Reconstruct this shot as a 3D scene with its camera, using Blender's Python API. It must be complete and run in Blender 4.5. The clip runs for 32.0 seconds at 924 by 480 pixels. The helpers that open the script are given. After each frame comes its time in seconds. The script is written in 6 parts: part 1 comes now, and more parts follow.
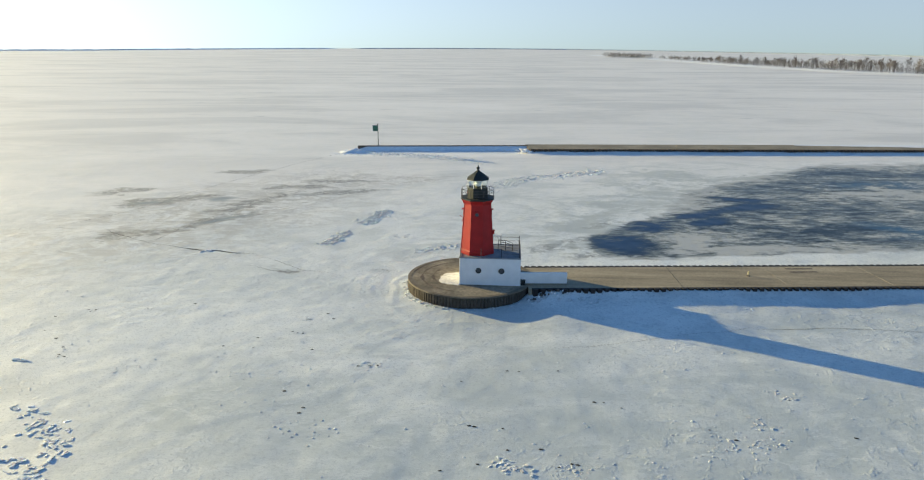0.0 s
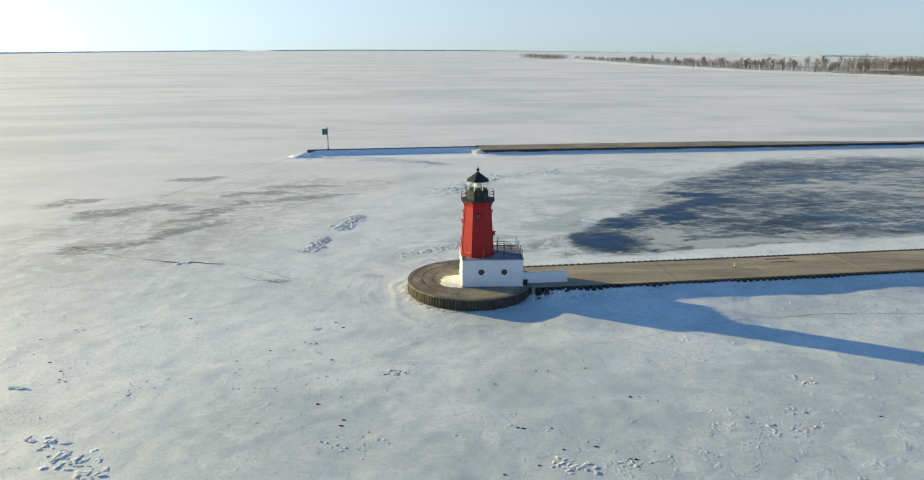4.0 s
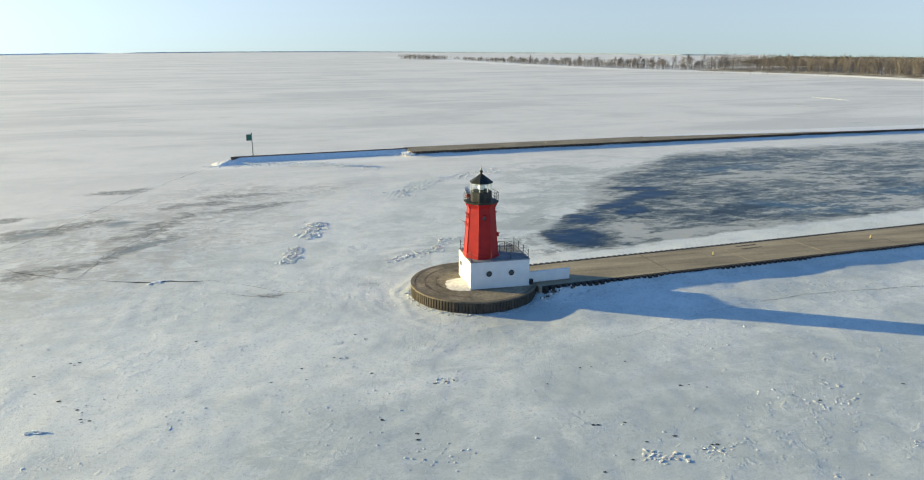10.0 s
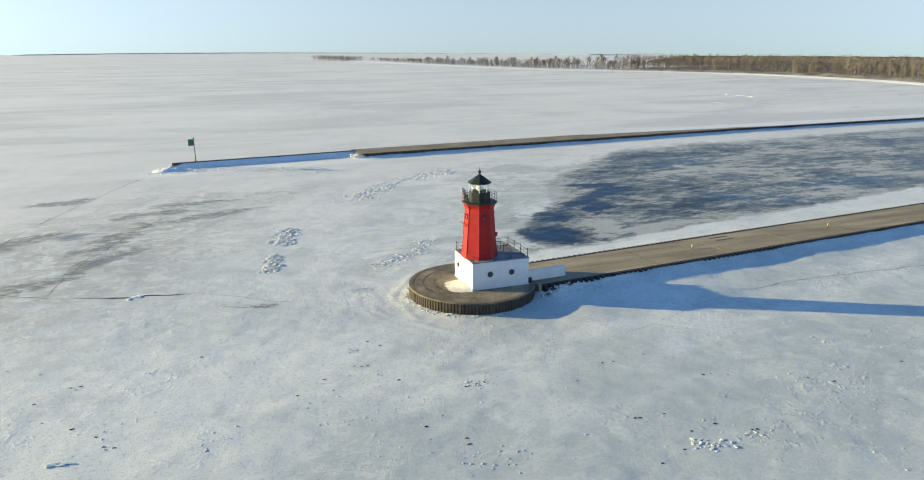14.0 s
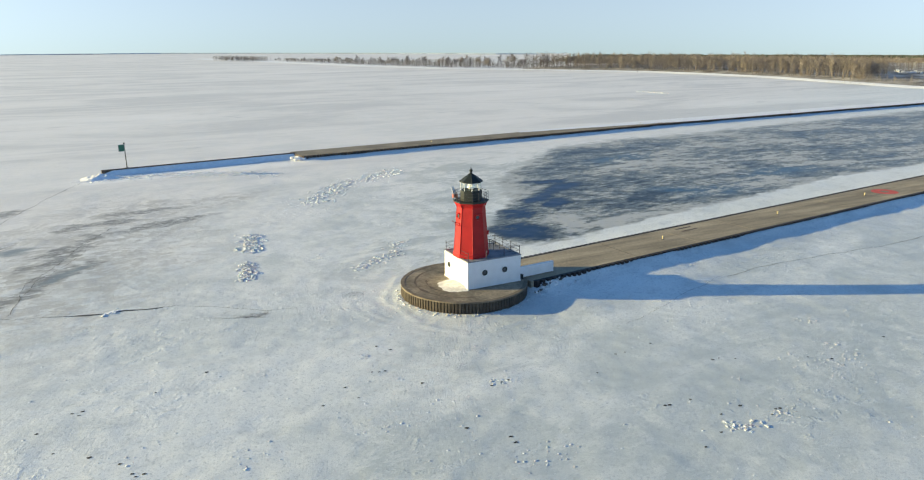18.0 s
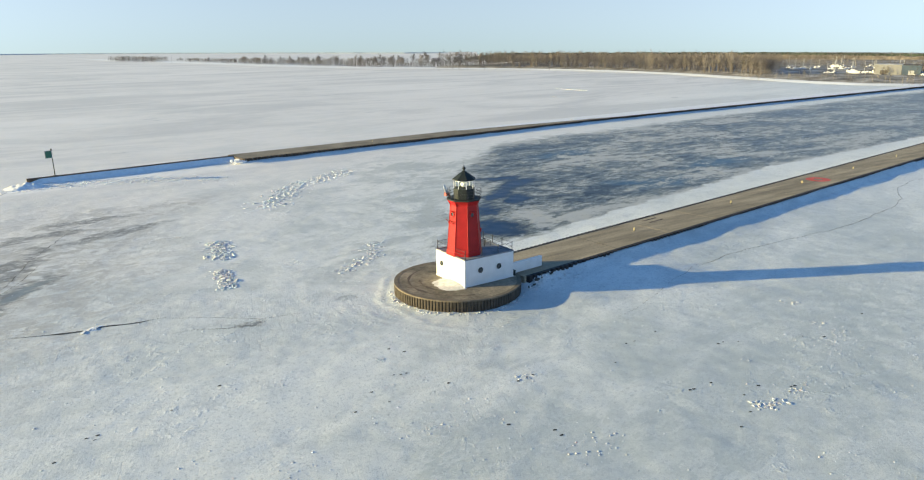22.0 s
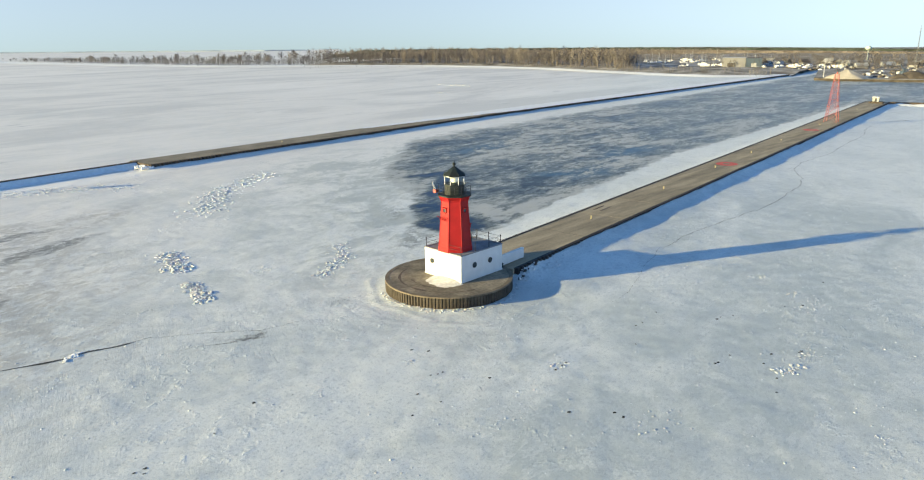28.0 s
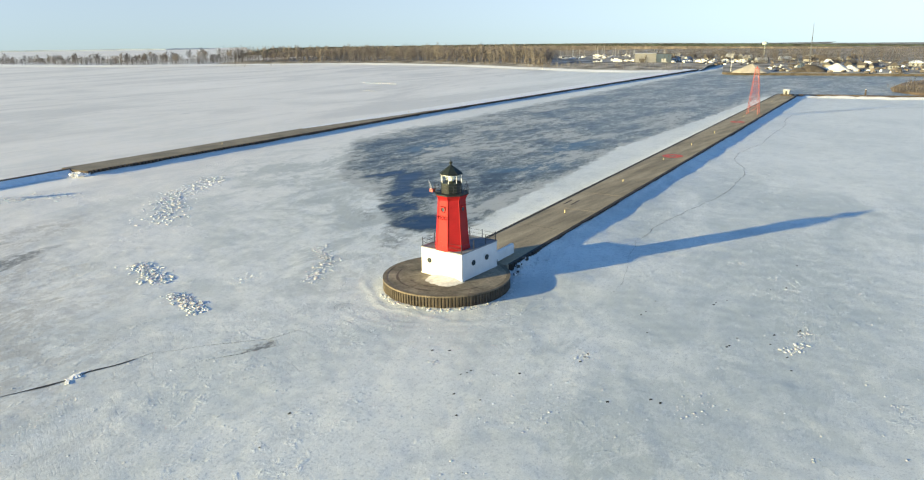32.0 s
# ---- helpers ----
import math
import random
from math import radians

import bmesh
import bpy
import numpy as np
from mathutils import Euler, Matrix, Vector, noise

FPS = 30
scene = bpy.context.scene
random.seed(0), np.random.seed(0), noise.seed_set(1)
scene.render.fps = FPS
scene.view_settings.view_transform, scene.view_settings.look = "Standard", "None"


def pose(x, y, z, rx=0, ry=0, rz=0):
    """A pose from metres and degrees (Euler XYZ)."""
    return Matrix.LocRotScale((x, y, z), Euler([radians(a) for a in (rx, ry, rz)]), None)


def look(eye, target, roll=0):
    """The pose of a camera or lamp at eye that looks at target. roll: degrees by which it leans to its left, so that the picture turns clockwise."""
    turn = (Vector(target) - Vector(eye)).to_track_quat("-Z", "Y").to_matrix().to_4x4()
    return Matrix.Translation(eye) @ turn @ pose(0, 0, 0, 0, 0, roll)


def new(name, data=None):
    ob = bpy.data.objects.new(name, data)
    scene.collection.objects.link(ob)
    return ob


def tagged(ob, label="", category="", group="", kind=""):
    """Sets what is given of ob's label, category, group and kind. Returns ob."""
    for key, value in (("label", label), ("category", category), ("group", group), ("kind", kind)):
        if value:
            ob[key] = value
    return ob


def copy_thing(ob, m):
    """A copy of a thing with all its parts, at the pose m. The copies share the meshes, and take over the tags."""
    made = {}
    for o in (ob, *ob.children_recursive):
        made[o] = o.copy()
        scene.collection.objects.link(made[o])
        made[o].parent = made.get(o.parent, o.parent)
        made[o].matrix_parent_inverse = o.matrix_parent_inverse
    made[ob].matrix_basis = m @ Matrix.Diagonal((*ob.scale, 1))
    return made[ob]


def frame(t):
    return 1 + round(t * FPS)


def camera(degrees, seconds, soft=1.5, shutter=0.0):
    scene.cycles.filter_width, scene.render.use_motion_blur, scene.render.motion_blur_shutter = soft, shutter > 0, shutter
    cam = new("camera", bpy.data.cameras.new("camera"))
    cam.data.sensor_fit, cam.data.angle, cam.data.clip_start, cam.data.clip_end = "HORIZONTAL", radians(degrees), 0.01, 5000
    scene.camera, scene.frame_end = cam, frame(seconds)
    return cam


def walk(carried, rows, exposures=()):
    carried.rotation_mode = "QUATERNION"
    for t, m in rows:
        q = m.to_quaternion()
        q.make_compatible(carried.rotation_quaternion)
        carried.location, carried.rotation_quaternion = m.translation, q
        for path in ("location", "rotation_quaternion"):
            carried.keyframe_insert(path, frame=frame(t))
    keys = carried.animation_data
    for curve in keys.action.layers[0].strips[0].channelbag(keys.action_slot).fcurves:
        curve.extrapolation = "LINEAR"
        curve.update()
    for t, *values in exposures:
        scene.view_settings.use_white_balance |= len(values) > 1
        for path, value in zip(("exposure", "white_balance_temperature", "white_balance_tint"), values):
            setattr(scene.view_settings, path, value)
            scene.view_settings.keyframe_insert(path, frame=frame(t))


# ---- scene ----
LENS = 65.8
cam = camera(LENS, 32.0, soft=1.15)


def heading(x, y, z, yaw, pitch, roll):
    """A pose from a place, a compass turn from +y towards +x, a tilt and a lean, in degrees."""
    return pose(x, y, z) @ pose(0, 0, 0, 0, 0, -yaw) @ pose(0, 0, 0, 90 + pitch, 0, 0) @ pose(0, 0, 0, 0, 0, roll)


# seconds, x, y, z, yaw, pitch, roll
PATH = [
    (0, 5.66, -82.27, 30.29, -3.73, -15.69, 0.38),
    (0.5, 4.42, -82.30, 30.28, -2.91, -15.67, 0.36),
    (1, 3.18, -82.32, 30.27, -2.08, -15.64, 0.34),
    (1.5, 1.94, -82.32, 30.26, -1.24, -15.63, 0.32),
    (2, 0.69, -82.29, 30.26, -0.42, -15.61, 0.30),
    (2.5, -0.56, -82.24, 30.25, 0.41, -15.59, 0.28),
    (3, -1.82, -82.18, 30.25, 1.26, -15.57, 0.26),
    (3.5, -3.07, -82.09, 30.25, 2.10, -15.56, 0.24),
    (5.5, -8.09, -81.55, 30.26, 5.59, -15.50, 0.17),
    (6, -9.34, -81.36, 30.26, 6.31, -15.51, 0.15),
    (6.5, -10.59, -81.16, 30.26, 7.08, -15.51, 0.13),
    (7, -11.83, -80.94, 30.27, 7.86, -15.50, 0.11),
    (7.5, -13.08, -80.70, 30.27, 8.65, -15.49, 0.10),
    (8, -14.32, -80.44, 30.27, 9.44, -15.48, 0.08),
    (8.5, -15.56, -80.16, 30.28, 10.28, -15.46, 0.06),
    (9, -16.79, -79.86, 30.28, 11.15, -15.45, 0.05),
    (9.5, -18.02, -79.55, 30.28, 12.02, -15.46, 0.03),
    (10, -19.24, -79.21, 30.28, 12.93, -15.46, 0.01),
    (10.5, -20.46, -78.86, 30.28, 13.87, -15.44, -0.00),
    (11, -21.67, -78.50, 30.28, 14.79, -15.42, -0.02),
    (11.5, -22.88, -78.11, 30.28, 15.64, -15.43, -0.03),
    (12, -24.08, -77.71, 30.27, 16.51, -15.44, -0.05),
    (12.5, -25.27, -77.29, 30.27, 17.38, -15.44, -0.07),
    (13, -26.46, -76.85, 30.26, 18.20, -15.43, -0.08),
    (13.5, -27.64, -76.40, 30.25, 19.00, -15.43, -0.10),
    (14, -28.81, -75.93, 30.25, 19.90, -15.42, -0.11),
    (14.5, -29.98, -75.44, 30.24, 20.91, -15.38, -0.13),
    (16.5, -34.55, -73.33, 30.19, 24.57, -15.44, -0.19),
    (17, -35.67, -72.76, 30.17, 25.53, -15.45, -0.21),
    (17.5, -36.78, -72.18, 30.16, 26.50, -15.46, -0.23),
    (18, -37.88, -71.58, 30.14, 27.40, -15.47, -0.24),
    (18.5, -38.97, -70.96, 30.13, 28.24, -15.48, -0.26),
    (19, -40.05, -70.33, 30.11, 29.14, -15.49, -0.28),
    (19.5, -41.12, -69.69, 30.09, 30.10, -15.50, -0.29),
    (20, -42.19, -69.03, 30.07, 31.02, -15.51, -0.31),
    (20.5, -43.24, -68.35, 30.06, 31.92, -15.54, -0.33),
    (21, -44.28, -67.66, 30.04, 32.83, -15.56, -0.34),
    (21.5, -45.31, -66.96, 30.02, 33.76, -15.57, -0.36),
    (22, -46.33, -66.24, 30.01, 34.74, -15.58, -0.38),
    (22.5, -47.33, -65.50, 29.99, 35.72, -15.61, -0.40),
    (23, -48.33, -64.75, 29.98, 36.67, -15.64, -0.41),
    (23.5, -49.31, -63.99, 29.96, 37.59, -15.65, -0.43),
    (24, -50.29, -63.21, 29.95, 38.49, -15.68, -0.45),
    (24.5, -51.25, -62.42, 29.94, 39.43, -15.72, -0.47),
    (25, -52.20, -61.62, 29.94, 40.38, -15.76, -0.49),
    (25.5, -53.14, -60.80, 29.93, 41.32, -15.80, -0.51),
    (27.5, -56.79, -57.39, 29.94, 44.78, -15.88, -0.59),
    (28, -57.67, -56.50, 29.96, 45.68, -15.91, -0.61),
    (28.5, -58.55, -55.60, 29.97, 46.56, -15.95, -0.63),
    (29, -59.41, -54.69, 30.00, 47.43, -15.98, -0.65),
    (29.5, -60.26, -53.77, 30.02, 48.31, -16.00, -0.68),
    (30, -61.09, -52.83, 30.06, 49.20, -16.03, -0.70),
    (30.5, -61.92, -51.88, 30.10, 50.11, -16.07, -0.72),
    (31, -62.74, -50.91, 30.14, 51.04, -16.11, -0.75),
    (31.5, -63.54, -49.94, 30.19, 51.93, -16.16, -0.77),
    (32, -64.34, -48.95, 30.25, 52.77, -16.21, -0.80),
]
walk(cam, [(t, heading(x, y, z, yaw, pitch, roll)) for t, x, y, z, yaw, pitch, roll in PATH],
     [(0.0, 0.71), (4.0, 0.75), (8.0, 0.80), (14.0, 0.86), (20.0, 0.90), (32.0, 0.94)])

# ---- light ----
SUN_EL, SUN_AZ = 10.9, -62.9       # degrees above the ice; from +y towards +x
scene.view_settings.exposure = 0.90
world = bpy.data.worlds.new("winter_sky")
scene.world = world
world.use_nodes = True
wn = world.node_tree.nodes
wl = world.node_tree.links
wn.clear()
w_out = wn.new("ShaderNodeOutputWorld")
w_bg = wn.new("ShaderNodeBackground")
w_sky = wn.new("ShaderNodeTexSky")
w_sky.sky_type = 'NISHITA'
w_sky.sun_disc = False
w_sky.sun_elevation = radians(SUN_EL)
w_sky.sun_rotation = radians(SUN_AZ)
w_sky.altitude = 200
w_sky.air_density = 1.0
w_sky.dust_density = 0.9
w_sky.ozone_density = 3.0
w_tc = wn.new("ShaderNodeTexCoord")
w_map = wn.new("ShaderNodeMapping")
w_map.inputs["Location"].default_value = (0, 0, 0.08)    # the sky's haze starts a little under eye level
w_bg.inputs["Strength"].default_value = 0.125
wl.new(w_tc.outputs["Generated"], w_map.inputs["Vector"])
wl.new(w_map.outputs["Vector"], w_sky.inputs["Vector"])
w_tint = wn.new("ShaderNodeMix")
w_tint.data_type, w_tint.blend_type = 'RGBA', 'MULTIPLY'
w_tint.inputs["Factor"].default_value = 1.0
w_tint.inputs["B"].default_value = (0.775, 0.998, 1.125, 1)     # cold winter air
wl.new(w_sky.outputs["Color"], w_tint.inputs["A"])
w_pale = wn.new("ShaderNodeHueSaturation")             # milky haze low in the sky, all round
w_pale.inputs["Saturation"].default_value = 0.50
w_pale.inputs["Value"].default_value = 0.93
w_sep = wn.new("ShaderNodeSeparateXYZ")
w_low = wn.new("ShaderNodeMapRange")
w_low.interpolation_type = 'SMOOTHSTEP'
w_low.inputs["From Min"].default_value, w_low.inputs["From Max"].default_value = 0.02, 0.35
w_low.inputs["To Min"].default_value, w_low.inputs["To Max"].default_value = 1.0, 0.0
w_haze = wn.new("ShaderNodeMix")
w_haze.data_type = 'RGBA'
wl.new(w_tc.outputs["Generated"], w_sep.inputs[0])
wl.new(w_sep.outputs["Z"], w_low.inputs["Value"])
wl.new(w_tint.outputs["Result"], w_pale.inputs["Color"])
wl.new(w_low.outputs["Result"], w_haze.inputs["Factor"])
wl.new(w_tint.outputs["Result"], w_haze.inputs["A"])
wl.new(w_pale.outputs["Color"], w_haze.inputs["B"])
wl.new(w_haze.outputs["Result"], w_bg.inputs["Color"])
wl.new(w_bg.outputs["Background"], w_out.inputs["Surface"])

sun_dir = Vector((math.sin(radians(SUN_AZ)) * math.cos(radians(SUN_EL)),
                  math.cos(radians(SUN_AZ)) * math.cos(radians(SUN_EL)), math.sin(radians(SUN_EL))))
sun_data = bpy.data.lights.new("sun", 'SUN')
sun_data.energy = 5.2
sun_data.angle = radians(0.55)
sun_data.color = (1.0, 0.813, 0.375)
sun_ob = new("sun", sun_data)
sun_ob.matrix_world = look(sun_dir * 300, (0, 0, 0))


# ---- materials ----
def material(name, base, rough=0.7, metal=0.0, vary=0.12, scale=2.0, fine=14.0, bump=0.15, depth=0.02, tint=None, per_object=0.0, drawn=None):
    """A surface with colour variation at two scales and a fine relief, by the object's own coordinates in metres."""
    m = bpy.data.materials.new(name)
    m.use_nodes = True
    n, l = m.node_tree.nodes, m.node_tree.links
    b = n["Principled BSDF"]
    b.inputs["Roughness"].default_value = rough
    b.inputs["Metallic"].default_value = metal
    geo = n.new("ShaderNodeNewGeometry")
    big, small = n.new("ShaderNodeTexNoise"), n.new("ShaderNodeTexNoise")
    big.inputs["Scale"].default_value = scale
    big.inputs["Detail"].default_value = 5
    small.inputs["Scale"].default_value = fine
    small.inputs["Detail"].default_value = 4
    if drawn:
        long = n.new("ShaderNodeMapping")
        long.inputs["Rotation"].default_value = (0, 0, -math.atan2(0.101, 1.0))
        long.inputs["Scale"].default_value = drawn
        l.new(geo.outputs["Position"], long.inputs["Vector"])
        l.new(long.outputs["Vector"], big.inputs["Vector"])
    else:
        l.new(geo.outputs["Position"], big.inputs["Vector"])
    l.new(geo.outputs["Position"], small.inputs["Vector"])
    dark = tuple(c * (1 - 2.2 * vary) for c in (tint or base))
    lite = tuple(min(1.0, c * (1 + 1.2 * vary)) for c in base)
    mix = n.new("ShaderNodeMix")
    mix.data_type = 'RGBA'
    ramp = n.new("ShaderNodeMapRange")
    ramp.inputs["From Min"].default_value, ramp.inputs["From Max"].default_value = 0.32, 0.68
    l.new(big.outputs["Fac"], ramp.inputs["Value"])
    l.new(ramp.outputs["Result"], mix.inputs["Factor"])
    mix.inputs["A"].default_value, mix.inputs["B"].default_value = (*dark, 1), (*lite, 1)
    hue = n.new("ShaderNodeHueSaturation")
    grain = n.new("ShaderNodeMapRange")
    grain.inputs["From Min"].default_value, grain.inputs["From Max"].default_value = 0.3, 0.7
    grain.inputs["To Min"].default_value, grain.inputs["To Max"].default_value = 1 - vary, 1 + vary
    l.new(small.outputs["Fac"], grain.inputs["Value"])
    l.new(mix.outputs["Result"], hue.inputs["Color"])
    if per_object:
        info = n.new("ShaderNodeObjectInfo")
        each = n.new("ShaderNodeMapRange")
        each.inputs["To Min"].default_value, each.inputs["To Max"].default_value = 1 - per_object, 1 + per_object
        l.new(info.outputs["Random"], each.inputs["Value"])
        mul = n.new("ShaderNodeMath")
        mul.operation = 'MULTIPLY'
        l.new(grain.outputs["Result"], mul.inputs[0])
        l.new(each.outputs["Result"], mul.inputs[1])
        l.new(mul.outputs["Value"], hue.inputs["Value"])
    else:
        l.new(grain.outputs["Result"], hue.inputs["Value"])
    l.new(hue.outputs["Color"], b.inputs["Base Color"])
    if bump:
        bn = n.new("ShaderNodeBump")
        bn.inputs["Strength"].default_value, bn.inputs["Distance"].default_value = bump, depth
        l.new(small.outputs["Fac"], bn.inputs["Height"])
        l.new(bn.outputs["Normal"], b.inputs["Normal"])
    return m


WHITE = material("white_painted_concrete", (0.80, 0.80, 0.79), 0.6, vary=0.03, scale=0.9, fine=20, bump=0.1)
RED = material("red_painted_iron", (0.40, 0.014, 0.014), 0.55, vary=0.06, scale=1.2, fine=25, bump=0.05)
RED.node_tree.nodes["Principled BSDF"].inputs["Specular IOR Level"].default_value = 0.3
BLACK = material("black_painted_iron", (0.010, 0.017, 0.016), 0.6, vary=0.15, scale=2, fine=20, bump=0.05)
RAIL = material("dark_rail_iron", (0.05, 0.05, 0.055), 0.5, 0.3, vary=0.15, scale=5, fine=30, bump=0.05)
ROOFING = material("grey_flat_roof", (0.24, 0.25, 0.27), 0.8, vary=0.14, scale=0.8, fine=12, bump=0.2)
DECK = material("brown_concrete_deck", (0.33, 0.277, 0.195), 0.9, vary=0.18, scale=0.35, fine=5, bump=0.25, drawn=(0.22, 1.6, 1))
FAR_DECK = material("grey_brown_concrete_deck", (0.235, 0.205, 0.155), 0.85, vary=0.15, scale=0.2, fine=2, bump=0.25)
DECK_HEAD = material("stained_brown_concrete", (0.215, 0.183, 0.135), 0.85, vary=0.28, scale=0.28, fine=3, bump=0.3)
DECK_JOINT = material("pale_deck_joint", (0.40, 0.345, 0.26), 0.9, vary=0.15, scale=1.0, fine=6, bump=0.2)
RIM = material("dark_rim_concrete", (0.17, 0.14, 0.10), 0.85, vary=0.15, scale=0.8, fine=6, bump=0.3)
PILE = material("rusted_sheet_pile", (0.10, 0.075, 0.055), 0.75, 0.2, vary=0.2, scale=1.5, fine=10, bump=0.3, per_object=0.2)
# Darker than PILE, on both sides of the near pier.
PILE_DARK = material("dark_sheet_pile", (0.022, 0.019, 0.018), 0.7, 0.1, vary=0.2, scale=1.5, fine=10, bump=0.3, per_object=0.2)
PILE_TAN = material("weathered_sheet_pile", (0.072, 0.058, 0.042), 0.85, 0.0, vary=0.18, scale=1.2, fine=8, bump=0.3, per_object=0.15)
SNOW = material("packed_snow", (0.86, 0.87, 0.88), 0.6, vary=0.04, scale=1.2, fine=6, bump=0.5, depth=0.05)
BLUE_ICE = material("blue_broken_ice", (0.82, 0.855, 0.85), 0.35, vary=0.12, scale=2, fine=8, bump=0.2, per_object=0.15)
DRIFT = material("dirty_drifted_snow", (0.66, 0.64, 0.61), 0.7, vary=0.10, scale=1.4, fine=5, bump=0.7, depth=0.08)
RUBBLE = material("grey_white_ice_rubble", (0.70, 0.725, 0.725), 0.5, vary=0.12, scale=1.5, fine=7, bump=0.5, depth=0.05)
for icy in (BLUE_ICE, RUBBLE):           # light shines through the broken ice
    ib = icy.node_tree.nodes["Principled BSDF"]
    ib.inputs["Subsurface Weight"].default_value = 0.6
    ib.inputs["Subsurface Radius"].default_value = (0.8, 1.0, 1.0)
    ib.inputs["Subsurface Scale"].default_value = 0.3
CRACK = material("dark_crack_water", (0.035, 0.038, 0.042), 0.9, vary=0.15, scale=2, fine=9, bump=0.1)
YELLOW = material("yellow_paint", (0.75, 0.62, 0.32), 0.5, vary=0.08, scale=6, fine=30)
RED_PAINT = material("red_deck_paint", (0.62, 0.10, 0.07), 0.7, vary=0.12, scale=1.2, fine=6, bump=0.1)
GREEN = material("green_daymark", (0.02, 0.13, 0.085), 0.5, vary=0.06)
# Faded red, dulled further in place of air haze.
TOWER_RED = material("faded_red_steel", (0.42, 0.105, 0.09), 0.5, 0.1, vary=0.08)
BARK = material("bare_winter_bark", (0.195, 0.172, 0.157), 0.9, vary=0.2, scale=0.2, fine=1.2, bump=0, per_object=0.25)
BARK_PALE = material("pale_winter_bark", (0.225, 0.202, 0.182), 0.9, vary=0.2, scale=0.2, fine=1.2, bump=0, per_object=0.2)
BRUSH = material("brown_brush", (0.21, 0.178, 0.152), 0.9, vary=0.3, scale=0.15, fine=1.0, bump=0)
BARK_DARK = material("dark_winter_bark", (0.145, 0.128, 0.118), 0.9, vary=0.2, scale=0.2, fine=1.2, bump=0, per_object=0.2)
PINE = material("dark_evergreen", (0.045, 0.06, 0.045), 0.9, vary=0.3, scale=0.05, fine=0.5, bump=0)
# Air haze is put into both colours; the sunward shore gets the paler.
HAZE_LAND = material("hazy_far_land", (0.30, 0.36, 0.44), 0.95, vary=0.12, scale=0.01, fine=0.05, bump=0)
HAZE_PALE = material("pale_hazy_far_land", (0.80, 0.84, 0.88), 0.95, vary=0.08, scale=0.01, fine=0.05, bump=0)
GRASS = material("dry_brown_bank", (0.22, 0.155, 0.09), 0.9, vary=0.25, scale=0.05, fine=0.6, bump=0.3, depth=0.2)
QUAY = material("snow_patched_gravel", (0.34, 0.325, 0.30), 0.9, vary=0.3, scale=0.06, fine=0.5, bump=0.3, depth=0.2, tint=(0.19, 0.165, 0.145))
SAND = material("pale_sand_heap", (0.46, 0.42, 0.36), 0.9, vary=0.08, scale=0.2, fine=1.5, bump=0.4, depth=0.2)
COAL = material("dark_gravel_heap", (0.09, 0.075, 0.06), 0.9, vary=0.2, scale=0.3, fine=2, bump=0.4, depth=0.2)
SALT = material("white_salt_heap", (0.80, 0.78, 0.74), 0.9, vary=0.05, scale=0.2, fine=1.5, bump=0.3, depth=0.2)
TAN_METAL = material("tan_metal_siding", (0.25, 0.25, 0.255), 0.6, vary=0.06, scale=0.1, fine=2, bump=0.1)
BLUE_METAL = material("blue_grey_metal_siding", (0.07, 0.10, 0.14), 0.5, vary=0.08, scale=0.1, fine=2, bump=0.1)
GALV = material("grey_galvanised_steel", (0.20, 0.21, 0.22), 0.6, 0.2, vary=0.06, scale=0.5, fine=4)
PALE_GREEN = material("pale_green_tank_paint", (0.50, 0.60, 0.56), 0.6, vary=0.04, scale=0.3, fine=3)
PALE_METAL = material("pale_metal_siding", (0.40, 0.41, 0.42), 0.6, vary=0.06, scale=0.1, fine=2, bump=0.1)
DARK_ROOF = material("dark_shingle_roof", (0.10, 0.09, 0.085), 0.8, vary=0.15, scale=0.3, fine=3)
WINDOW = material("dark_window_glass", (0.07, 0.085, 0.095), 0.12, vary=0.1, bump=0)
LENS_MAT = material("frosted_lens", (0.74, 0.77, 0.75), 0.15, vary=0.05, bump=0)
PANEL = material("blue_black_solar_glass", (0.02, 0.03, 0.06), 0.15, vary=0.1, bump=0)

GLASS = bpy.data.materials.new("clear_lantern_glass")
GLASS.use_nodes = True
gb = GLASS.node_tree.nodes["Principled BSDF"]
gb.inputs["Base Color"].default_value = (0.95, 0.98, 0.97, 1)
gb.inputs["Roughness"].default_value = 0.03
gb.inputs["Transmission Weight"].default_value = 1.0
gb.inputs["IOR"].default_value = 1.1


